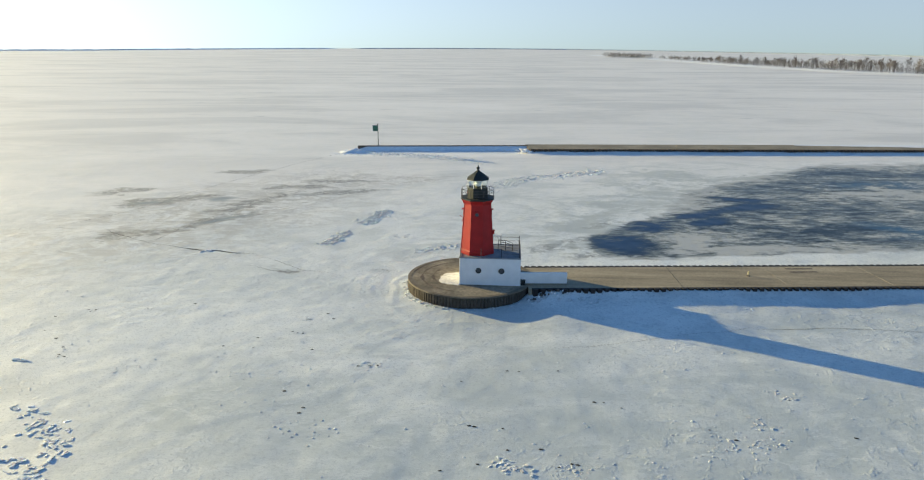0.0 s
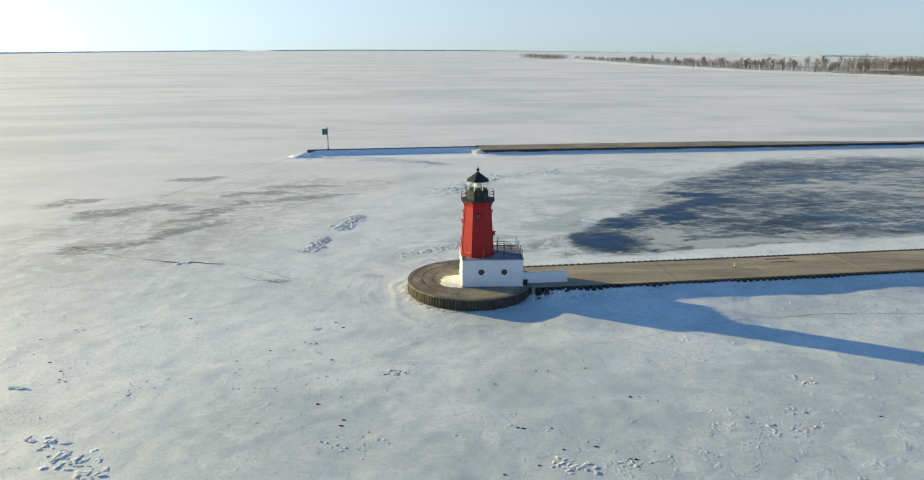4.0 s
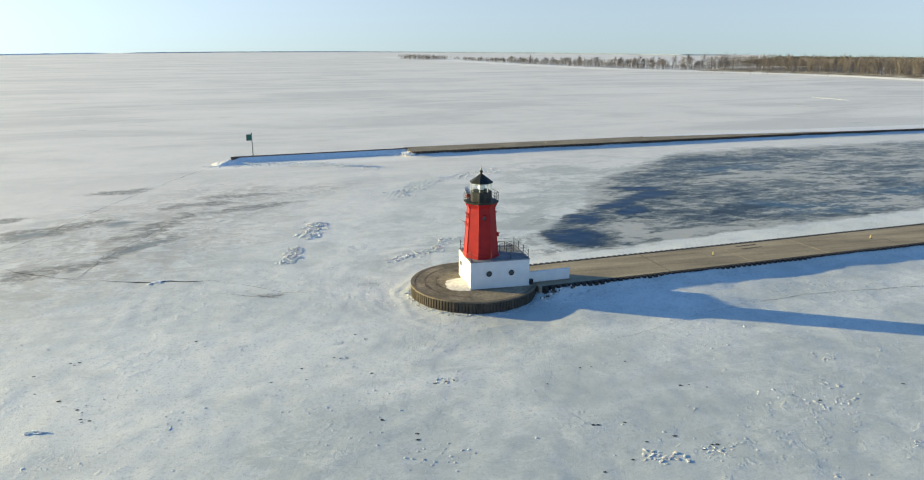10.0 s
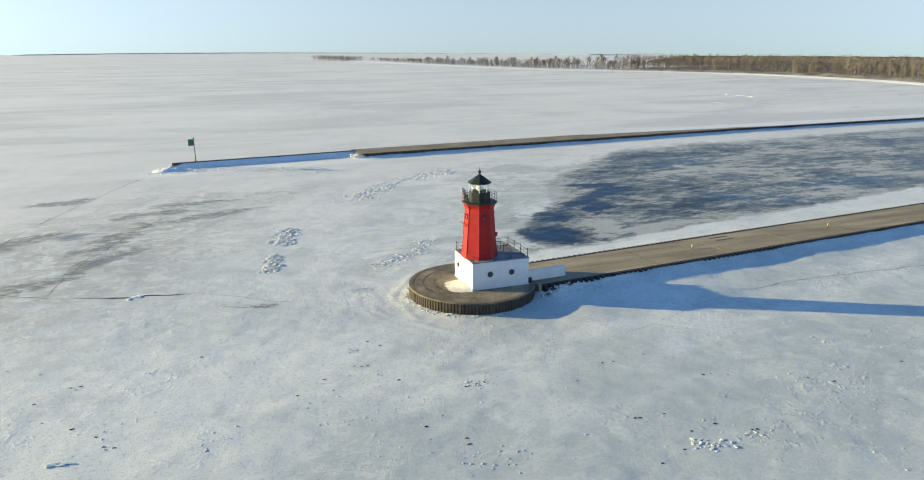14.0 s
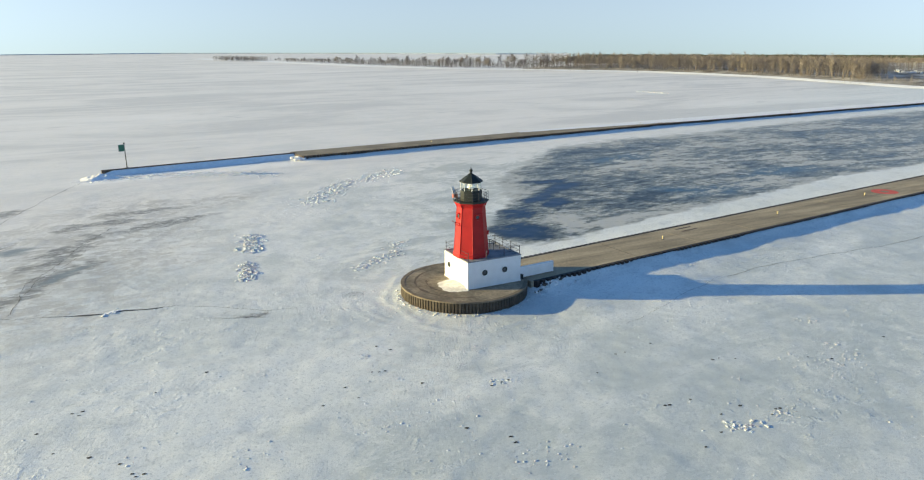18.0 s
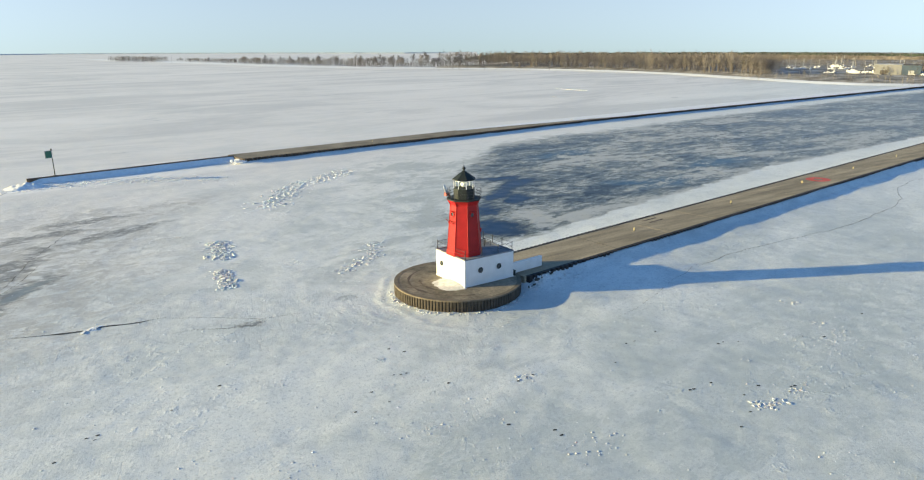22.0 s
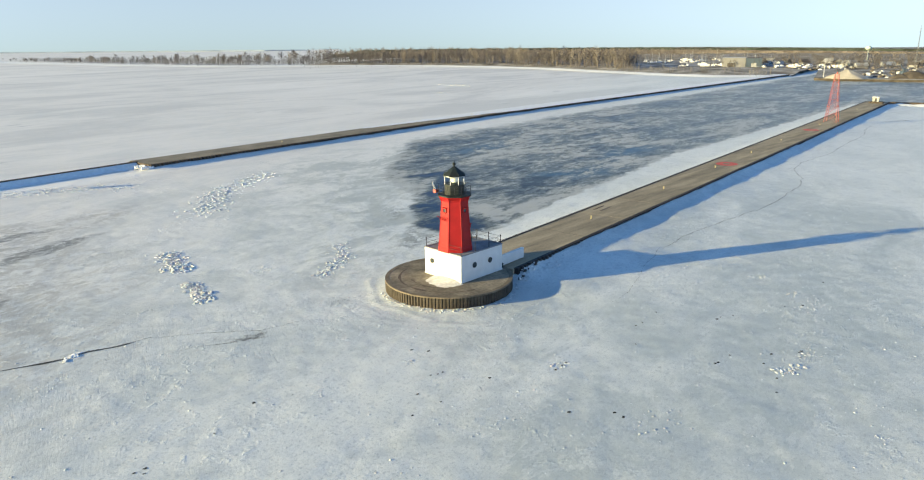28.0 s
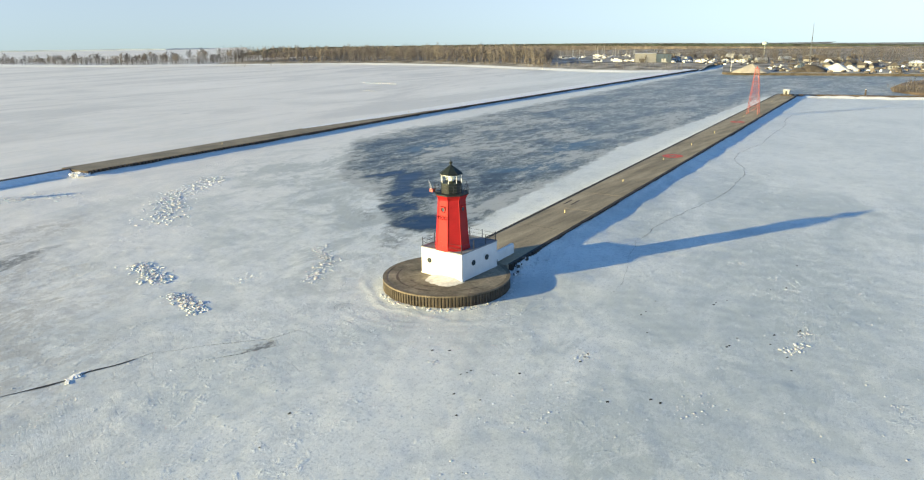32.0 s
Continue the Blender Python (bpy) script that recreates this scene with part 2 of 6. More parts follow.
def ice_material():
    """Snow-dusted lake ice: windblown grey and white patches, a field of thin dark ice in the channel, hollows and ripples."""
    m = bpy.data.materials.new("snowy_lake_ice")
    m.use_nodes = True
    n, l = m.node_tree.nodes, m.node_tree.links
    b = n["Principled BSDF"]

    def node(kind, **values):
        k = n.new(kind)
        for key, v in values.items():
            k.inputs[key].default_value = v
        return k

    def math_node(op, a, c=None, clamp=False):
        k = n.new("ShaderNodeMath")
        k.operation, k.use_clamp = op, clamp
        for i, v in enumerate((a, c)):
            if v is None:
                continue
            if isinstance(v, (int, float)):
                k.inputs[i].default_value = v
            else:
                l.new(v, k.inputs[i])
        return k.outputs[0]

    def ranged(v, a, c, lo=0.0, hi=1.0, smooth=True):
        k = n.new("ShaderNodeMapRange")
        k.interpolation_type = 'SMOOTHSTEP' if smooth else 'LINEAR'
        for key, x in (("From Min", a), ("From Max", c), ("To Min", lo), ("To Max", hi)):
            k.inputs[key].default_value = x
        l.new(v, k.inputs["Value"])
        return k.outputs["Result"]

    def noise_tex(scale, detail=4, vec=None, rough=0.55, distort=0.0):
        k = node("ShaderNodeTexNoise", Scale=scale, Detail=detail, Roughness=rough, Distortion=distort)
        l.new(vec or where, k.inputs["Vector"])
        return k.outputs["Fac"]

    def blend(fac, a, c):
        k = n.new("ShaderNodeMix")
        k.data_type = 'RGBA'
        l.new(fac, k.inputs["Factor"])
        for key, v in (("A", a), ("B", c)):
            if isinstance(v, tuple):
                k.inputs[key].default_value = (*v, 1)
            else:
                l.new(v, k.inputs[key])
        return k.outputs["Result"]

    where = n.new("ShaderNodeNewGeometry").outputs["Position"]
    sep = n.new("ShaderNodeSeparateXYZ")
    l.new(where, sep.inputs[0])
    X, Y = sep.outputs["X"], sep.outputs["Y"]

    def drawn(turn, sx, sy):
        """Coordinates turned and drawn out one way, for streaks."""
        k = n.new("ShaderNodeMapping")
        k.vector_type = 'TEXTURE'
        k.inputs["Rotation"].default_value = (0, 0, radians(turn))
        k.inputs["Scale"].default_value = (sx, sy, 1.0)
        l.new(where, k.inputs["Vector"])
        return k.outputs["Vector"]

    W = drawn(8, 1.8, 1.0)               # along the wind
    H = drawn(72, 1.9, 0.42)              # scratches across the wind

    def stirred(scale, reach, detail=7.0):
        """Positions pushed about by noise, for ragged and curling outlines."""
        stir = node("ShaderNodeTexNoise", Scale=scale, Detail=detail, Roughness=0.66, Distortion=0.4)
        l.new(W, stir.inputs["Vector"])
        pull = n.new("ShaderNodeVectorMath")
        pull.operation = 'MULTIPLY_ADD'
        pull.inputs[1].default_value, pull.inputs[2].default_value = (2 * reach, 1.5 * reach, 0), (-reach, -0.75 * reach, 0)
        l.new(stir.outputs["Color"], pull.inputs[0])
        flat = n.new("ShaderNodeVectorMath")
        flat.operation = 'MULTIPLY_ADD'
        flat.inputs[1].default_value = (1, 1, 0)
        l.new(where, flat.inputs[0])
        l.new(pull.outputs["Vector"], flat.inputs[2])
        return flat.outputs["Vector"]

    S = stirred(0.11, 17.0)
    NEAR_S = stirred(0.22, 7.5)
    FINE_S = stirred(0.4, 3.6, 8.0)
    sep2 = n.new("ShaderNodeSeparateXYZ")
    l.new(S, sep2.inputs[0])
    WX, WY = sep2.outputs["X"], sep2.outputs["Y"]
    sep3 = n.new("ShaderNodeSeparateXYZ")
    l.new(NEAR_S, sep3.inputs[0])
    NX, NY = sep3.outputs["X"], sep3.outputs["Y"]

    def blob(cx, cy, along_r, across_r, turn, vec=None, soft=1.42):
        """A soft-edged patch, longer one way than the other: 1 in its middle, 0 outside."""
        k = n.new("ShaderNodeMapping")
        k.vector_type = 'TEXTURE'
        k.inputs["Location"].default_value = (cx, cy, 0)
        k.inputs["Rotation"].default_value = (0, 0, radians(turn))
        k.inputs["Scale"].default_value = (along_r, across_r, 1.0)
        l.new(vec or NEAR_S, k.inputs["Vector"])
        d = n.new("ShaderNodeVectorMath")
        d.operation = 'LENGTH'
        l.new(k.outputs["Vector"], d.inputs[0])
        return ranged(d.outputs["Value"], 0.25, soft, 1.0, 0.0)

    def most(*fields):
        total = fields[0]
        for f in fields[1:]:
            total = math_node('MAXIMUM', total, f)
        return total

    def mul(*fields):
        total = fields[0]
        for f in fields[1:]:
            total = math_node('MULTIPLY', total, f)
        return total

    def add(*fields):
        total = fields[0]
        for f in fields[1:]:
            total = math_node('ADD', total, f)
        return total

    broad = noise_tex(0.02, 4)
    streak = noise_tex(0.10, 7, W, 0.62, 0.9)
    mottled = noise_tex(0.35, 6, None, 0.65)
    speck = noise_tex(2.6, 5, None, 0.7)
    grain = noise_tex(7.0, 3, None, 0.75)
    wisps = noise_tex(0.30, 8, S, 0.70, 0.8)
    grey = ranged(add(mul(broad, 0.40), mul(streak, 0.45), mul(wisps, 0.15)), 0.44, 0.62)
    # Less grey far out and lakeward puts grazing glare into the colour.
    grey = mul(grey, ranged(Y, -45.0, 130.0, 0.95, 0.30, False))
    grey = mul(grey, ranged(X, -60.0, 15.0, 0.55, 1.0, False))
    grey = mul(grey, ranged(X, 55.0, 120.0, 1.0, 0.4))
    worn = mul(most(blob(24.0, -32.0, 40.0, 15.0, 22.0, S), blob(-4.0, -36.0, 22.0, 9.0, 5.0, S), blob(-16.0, -30.0, 17.0, 9.0, 10.0, S)), ranged(wisps, 0.35, 0.6, 0.35, 0.85))
    grey = math_node('MAXIMUM', grey, worn)
    open_lake = ranged(math_node('ADD', Y, math_node('MULTIPLY', X, -0.45)), 0.0, 110.0)    # paler, warmer snow past the piers, in place of low-sun glare
    glare_snow = blend(open_lake, (0.775, 0.80, 0.785), (0.84, 0.81, 0.775))
    snow = blend(grey, glare_snow, (0.42, 0.475, 0.48))
    snow = blend(mul(ranged(mottled, 0.50, 0.70), ranged(open_lake, 0.0, 1.0, 0.42, 0.14)), snow, (0.45, 0.49, 0.51))
    # Dark specks and grain, partly in place of shade in the fine relief.
    snow = blend(mul(ranged(speck, 0.54, 0.63), ranged(open_lake, 0.0, 1.0, 0.55, 0.16)), snow, (0.37, 0.41, 0.43))
    snow = blend(mul(ranged(grain, 0.50, 0.64), ranged(Y, -20.0, 40.0, 0.46, 0.18)), snow, (0.40, 0.44, 0.46))
    # thin wind scratches, crowded in some places and missing in others
    scratch = noise_tex(0.9, 5, H, 0.6, 0.5)
    crowded = mul(ranged(noise_tex(0.045, 4), 0.46, 0.60), ranged(math_node('ADD', X, mul(Y, 0.3)), 20.0, -25.0, 0.30, 1.0))
    scored = mul(ranged(scratch, 0.57, 0.66), crowded)
    # The scratches' shade is partly put in as grey.
    snow = blend(mul(scored, 0.38), snow, (0.38, 0.40, 0.40))
    # snow blown clean and white along the breakwater
    off = math_node('ADD', math_node('MULTIPLY', X, 0.1263), math_node('SUBTRACT', 119.6, math_node('ADD', math_node('MULTIPLY', Y, 0.8), math_node('MULTIPLY', WY, 0.2))))
    strip = math_node('MULTIPLY', math_node('MULTIPLY', ranged(off, 1.0, 4.0), ranged(off, 15.0, 8.0)), math_node('MULTIPLY', ranged(X, -47.0, -38.0), ranged(X, 16.0, 2.0)))
    snow = blend(math_node('MULTIPLY', strip, 0.9), snow, (0.90, 0.885, 0.86))
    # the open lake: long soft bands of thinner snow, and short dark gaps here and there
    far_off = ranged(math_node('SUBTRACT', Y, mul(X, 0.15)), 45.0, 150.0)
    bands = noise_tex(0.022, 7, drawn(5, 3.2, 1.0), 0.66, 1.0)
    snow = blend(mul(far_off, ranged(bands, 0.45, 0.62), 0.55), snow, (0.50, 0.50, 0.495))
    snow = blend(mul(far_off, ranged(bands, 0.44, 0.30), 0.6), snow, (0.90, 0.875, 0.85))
    dash = mul(ranged(noise_tex(0.13, 5, drawn(8, 2.6, 1.0), 0.6), 0.60, 0.68), ranged(noise_tex(0.012, 3), 0.47, 0.60), far_off)
    snow = blend(mul(dash, 0.55), snow, (0.33, 0.355, 0.37))

    # the channel's thin ice: a wedge that opens away from the lighthouse, bounded by both piers
    inner = ranged(math_node('SUBTRACT', add(mul(WX, 0.35), mul(NX, 0.65)), math_node('MAXIMUM', mul(Y, 0.42), add(mul(Y, 1.15), -49.0))), 10.0, 27.0, 0.0, 1.0, False)
    snowline = math_node('MINIMUM', add(mul(X, 0.17), 13.0), add(mul(X, 0.05), 26.5))
    low = ranged(math_node('SUBTRACT', math_node('ADD', math_node('MULTIPLY', NY, 0.5), math_node('MULTIPLY', Y, 0.5)), snowline), -1.0, 3.5, 0.0, 1.0, False)
    high = ranged(math_node('SUBTRACT', add(mul(WY, 0.5), mul(Y, 0.5)), mul(X, 0.07)), 106.0, 84.0, 0.0, 1.0, False)
    basin = ranged(math_node('ADD', X, math_node('MULTIPLY', Y, 0.45)), 301.0, 312.0, 0.0, 0.9, False)
    low = math_node('MAXIMUM', low, basin)
    field = math_node('MINIMUM', math_node('MINIMUM', inner, low), high)
    LONG = drawn(4, 2.1, 1.0)
    flow = noise_tex(0.075, 7, LONG, 0.64, 0.5)
    flakes = noise_tex(0.36, 8, LONG, 0.70, 0.5)
    fine = noise_tex(1.3, 6, LONG, 0.74, 0.4)
    cover = add(mul(flow, 0.38), mul(flakes, 0.38), mul(fine, 0.24))
    cover = add(mul(cover, 2.5), -0.725)
    # the barest, bluest ice lies in a crook where the channel meets the lake
    navy = most(blob(23.5, 26.0, 8.0, 5.2, 75.0, FINE_S), blob(31.0, 37.0, 8.0, 4.6, 52.0, FINE_S), blob(39.5, 46.0, 9.5, 3.2, 33.0, FINE_S),
                blob(51.0, 53.0, 8.0, 2.6, 28.0, FINE_S), blob(40.5, 40.5, 6.0, 2.8, 42.0, FINE_S), blob(52.0, 59.5, 7.0, 2.2, -15.0, FINE_S))
    tongue = most(blob(33.5, 25.0, 6.5, 2.6, 62.0, FINE_S), blob(41.0, 24.0, 8.0, 1.7, 10.0, FINE_S))
    barest = most(blob(60.0, 36.0, 20.0, 9.0, 12.0), blob(46.0, 42.0, 13.0, 7.0, 35.0), blob(72.0, 37.0, 17.0, 5.0, 5.0), blob(62.0, 72.0, 16.0, 9.0, 20.0), blob(88.0, 90.0, 30.0, 8.0, 8.0))
    cover = add(cover, mul(barest, -0.14), mul(navy, -0.30), mul(tongue, 0.20), ranged(X, 70.0, 240.0, 0.0, -0.03, False))
    cover = add(cover, ranged(field, 0.2, 1.0, 0.06, 0.0, False))
    dark = blend(ranged(cover, 0.30, 0.40), (0.020, 0.026, 0.027), (0.095, 0.108, 0.102))
    dark = blend(ranged(cover, 0.39, 0.50), dark, (0.23, 0.25, 0.235))
    dark = blend(ranged(cover, 0.49, 0.64), dark, (0.43, 0.44, 0.42))
    blue = mul(navy, ranged(cover, 0.42, 0.30))
    dark = blend(mul(blue, 0.92), dark, (0.005, 0.028, 0.085))
    teal = mul(most(blob(82.0, 35.0, 15.0, 4.0, 6.0), blob(72.0, 39.0, 9.0, 3.0, -20.0), blob(108.0, 44.0, 16.0, 5.0, 8.0), blob(90.0, 78.0, 16.0, 5.0, 8.0)), ranged(cover, 0.58, 0.42))
    dark = blend(mul(teal, 0.75), dark, (0.030, 0.105, 0.185))
    ragged = math_node('ADD', field, math_node('MULTIPLY', math_node('SUBTRACT', flakes, 0.5), 1.0))
    thin = ranged(ragged, 0.16, 0.46)
    thin = math_node('MULTIPLY', thin, ranged(field, 0.02, 0.10))
    thin = math_node('MAXIMUM', thin, ranged(navy, 0.15, 0.42))
    halo = ranged(math_node('SUBTRACT', WX, mul(Y, 0.50)), -42.0, 4.0)
    halo = mul(halo, math_node('MINIMUM', low, high), ranged(add(mul(streak, 0.5), mul(wisps, 0.5)), 0.45, 0.56, 0.05, 0.9))
    snow = blend(halo, snow, (0.44, 0.47, 0.455))
    specks = mul(most(blob(12.0, 22.0, 5.0, 2.2, 20.0, FINE_S), blob(18.0, 18.5, 4.5, 1.5, 10.0, FINE_S), blob(17.0, 27.0, 4.0, 1.6, 30.0, FINE_S), blob(22.0, 37.0, 4.0, 1.4, 40.0, FINE_S)), ranged(wisps, 0.42, 0.56))
    snow = blend(mul(specks, 0.8), snow, (0.13, 0.14, 0.13))
    colour = blend(thin, snow, dark)
    bare = math_node('MULTIPLY', thin, ranged(cover, 0.56, 0.42))

    # bare grey and brown patches out on the lake side, drawn out by the wind
    wide = mul(most(blob(-46.0, 44.0, 46.0, 24.0, 62.0, S), blob(-30.0, 70.0, 26.0, 10.0, 20.0, S)), ranged(wisps, 0.40, 0.60))
    colour = blend(mul(wide, 0.80), colour, (0.37, 0.352, 0.318))
    shreds = add(mul(noise_tex(0.35, 9, S, 0.74, 0.6), 0.55), mul(noise_tex(1.3, 6, W, 0.72), 0.45))
    spots = most(blob(-36.0, 64.8, 4.0, 2.4, 15.0), blob(-44.5, 33.5, 9.0, 2.4, 52.0), blob(-62.5, 46.3, 6.0, 4.0, 30.0),
                 blob(-52.0, 24.5, 8.0, 2.4, 35.0), blob(-57.0, 24.2, 2.5, 1.5, 0.0), blob(-42.0, 63.0, 5.0, 2.0, 40.0), blob(-56.0, 79.5, 6.0, 3.0, 10.0), blob(-28.0, 59.0, 9.0, 2.2, 25.0),
                 blob(-31.0, 71.0, 8.0, 2.2, 8.0), blob(-43.0, 48.0, 12.0, 2.4, 64.0), blob(-55.0, 51.0, 6.0, 3.0, 20.0), blob(-23.5, 8.5, 2.4, 0.7, -10.0), blob(-72.0, 56.0, 7.0, 3.0, 30.0))
    lake = mul(ranged(spots, 0.0, 0.75), ranged(shreds, 0.42, 0.52))
    colour = blend(mul(lake, 0.85), colour, (0.115, 0.112, 0.10))
    ponds = most(blob(-50.0, 50.8, 2.6, 2.0, 40.0, FINE_S), blob(-62.5, 46.0, 3.2, 1.6, 30.0, FINE_S), blob(-43.5, 34.5, 6.0, 1.2, 52.0, FINE_S), mul(blob(-11.2, 9.0, 1.5, 1.0, 20.0, where), 0.4))
    colour = blend(mul(ponds, 0.85), colour, (0.16, 0.205, 0.225))
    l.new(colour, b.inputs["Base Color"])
    l.new(ranged(bare, 0.0, 1.0, 0.66, 0.30, False), b.inputs["Roughness"])
    l.new(ranged(bare, 0.0, 0.6, 0.9, 0.0, False), b.inputs["Coat Weight"])      # loose grains on top glint towards the sun
    b.inputs["Coat Roughness"].default_value = 0.74
    l.new(ranged(bare, 0.0, 0.8, 1.0, 0.12, False), b.inputs["Specular IOR Level"])
    # relief: wind grooves, crust, ripples
    ripples = noise_tex(1.7, 7, None, 0.72)
    drift = noise_tex(0.45, 5, W, 0.6)
    crust = noise_tex(6.5, 4, None, 0.72)
    grooves = node("ShaderNodeTexNoise", Scale=1.9, Detail=5.0, Roughness=0.62, Distortion=0.9)
    grooves.noise_type = 'RIDGED_MULTIFRACTAL'
    l.new(W, grooves.inputs["Vector"])
    carved = math_node('MULTIPLY', grooves.outputs["Fac"], ranged(noise_tex(0.06, 4), 0.44, 0.62, 0.02, 0.075))
    tall = math_node('ADD', math_node('MULTIPLY', ripples, ranged(noise_tex(0.13, 4), 0.45, 0.62, 0.035, 0.12)), math_node('MULTIPLY', drift, 0.06))
    tall = math_node('ADD', math_node('ADD', tall, carved), math_node('MULTIPLY', crust, ranged(noise_tex(0.09, 4), 0.45, 0.62, 0.02, 0.06)))
    hatch = mul(noise_tex(1.5, 5, drawn(70, 2.4, 0.30), 0.68, 0.4), ranged(noise_tex(0.05, 4), 0.46, 0.58, 0.0, 0.075), ranged(math_node('ADD', X, mul(Y, 0.3)), 25.0, -25.0, 0.35, 1.0))
    hummock = mul(ranged(noise_tex(0.75, 5, None, 0.7, 0.3), 0.52, 0.68), ranged(noise_tex(0.07, 3, S), 0.50, 0.60, 0.0, 0.16))
    tall = add(tall, mul(scored, -0.035), hatch, hummock)
    tall = math_node('MULTIPLY', tall, ranged(bare, 0.0, 0.6, 1.0, 0.06))
    bump = node("ShaderNodeBump", Strength=0.27, Distance=1.0)
    l.new(tall, bump.inputs["Height"])
    l.new(bump.outputs["Normal"], b.inputs["Normal"])
    return m


ICE = ice_material()


# ---- mesh kit ----
class Geo:
    """Gathers corners and faces of one mesh."""

    def __init__(self):
        self.v, self.f = [], []

    def add(self, pts, faces):
        k = len(self.v)
        self.v += [tuple(p) for p in pts]
        self.f += [tuple(i + k for i in fc) for fc in faces]
        return self

    def box(self, c, s, turn=None):
        x, y, z = (a / 2 for a in s)
        m = turn or Matrix.Identity(3)
        pts = [Vector(c) + m @ Vector((sx * x, sy * y, sz * z)) for sx in (-1, 1) for sy in (-1, 1) for sz in (-1, 1)]
        return self.add(pts, [(0, 1, 3, 2), (4, 6, 7, 5), (0, 4, 5, 1), (2, 3, 7, 6), (0, 2, 6, 4), (1, 5, 7, 3)])

    def ring_stack(self, c, rings, sides=8, turn=0.0, caps=True):
        """A turned or faceted body: rings are (radius, z) from the bottom up."""
        pts = []
        for r, z in rings:
            for i in range(sides):
                a = turn + 2 * math.pi * i / sides
                pts.append((c[0] + r * math.cos(a), c[1] + r * math.sin(a), c[2] + z))
        fs = []
        for k in range(len(rings) - 1):
            for i in range(sides):
                j = (i + 1) % sides
                fs.append((k * sides + i, k * sides + j, (k + 1) * sides + j, (k + 1) * sides + i))
        if caps:
            fs.append(tuple(reversed(range(sides))))
            fs.append(tuple((len(rings) - 1) * sides + i for i in range(sides)))
        return self.add(pts, fs)

    def tube(self, a, b, ra, rb=None, sides=6):
        a, b = Vector(a), Vector(b)
        d = b - a
        if d.length < 1e-6:
            return self
        q = d.to_track_quat('Z', 'Y')
        rb = ra if rb is None else rb
        pts = []
        for p, r in ((a, ra), (b, rb)):
            for i in range(sides):
                t = 2 * math.pi * i / sides
                pts.append(p + q @ Vector((r * math.cos(t), r * math.sin(t), 0)))
        fs = [(i, (i + 1) % sides, sides + (i + 1) % sides, sides + i) for i in range(sides)]
        fs += [tuple(reversed(range(sides))), tuple(range(sides, 2 * sides))]
        return self.add(pts, fs)

    def torus(self, c, normal, R, r, n=20, k=6):
        q = Vector(normal).to_track_quat('Z', 'Y')
        pts, fs = [], []
        for i in range(n):
            a = 2 * math.pi * i / n
            for j in range(k):
                t = 2 * math.pi * j / k
                pts.append(Vector(c) + q @ Vector(((R + r * math.cos(t)) * math.cos(a), (R + r * math.cos(t)) * math.sin(a), r * math.sin(t))))
        for i in range(n):
            for j in range(k):
                fs.append((i * k + j, ((i + 1) % n) * k + j, ((i + 1) % n) * k + (j + 1) % k, i * k + (j + 1) % k))
        return self.add(pts, fs)

    def mesh(self, name, mat, smooth=False):
        me = bpy.data.meshes.new(name)
        me.from_pydata([tuple(p) for p in self.v], [], self.f)
        me.materials.append(mat)
        if smooth:
            me.polygons.foreach_set("use_smooth", [True] * len(me.polygons))
        me.update()
        return me


def part(name, geo, mat, parent, label="", smooth=False, bevel=0.0):
    """Links one mesh as a part under a thing or another part."""
    ob = new(name, geo.mesh(name, mat, smooth) if isinstance(geo, Geo) else geo)
    ob.parent = parent
    if bevel:
        b = ob.modifiers.new("edge", 'BEVEL')
        b.width, b.segments, b.limit_method = bevel, 2, 'ANGLE'
    return tagged(ob, label)


def thing(name, label, category, at=(0, 0, 0), turn=0.0, group="", kind=""):
    ob = new(name)
    ob.empty_display_size = 0.3
    ob.matrix_basis = pose(*at, 0, 0, turn)
    return tagged(ob, label, category, group, kind)


def single(name, geo, mat, label, category="", group="", kind="", smooth=False, at=None, bevel=0.0):
    """A thing or a piece of the setting that is one mesh."""
    ob = new(name, geo.mesh(name, mat, smooth) if isinstance(geo, Geo) else geo)
    if at:
        ob.location = at
    if bevel:
        b = ob.modifiers.new("edge", 'BEVEL')
        b.width, b.segments, b.limit_method = bevel, 2, 'ANGLE'
    return tagged(ob, label, category, group, kind)


def hash_noise(x, y, seed=0):
    """Smooth value noise on numpy arrays, 0 to 1."""
    def lattice(i, j):
        k = np.sin(i * 127.1 + j * 311.7 + seed * 74.7) * 43758.5453
        return k - np.floor(k)
    i, j = np.floor(x), np.floor(y)
    u, v = x - i, y - j
    u, v = u * u * (3 - 2 * u), v * v * (3 - 2 * v)
    return (lattice(i, j) * (1 - u) + lattice(i + 1, j) * u) * (1 - v) + (lattice(i, j + 1) * (1 - u) + lattice(i + 1, j + 1) * u) * v


# ---- the ice sheet ----
def far_edge(az):
    """How far the ice reaches before the hazy far shore, by compass turn in degrees."""
    east = np.asarray(az)
    a = np.abs(east)
    lake = np.where(a < 5, 2500.0, np.where(a > 30, 1950.0, 2500.0 - (a - 5) / 25 * 550.0))
    return np.where(east > 36, 1250.0, lake)


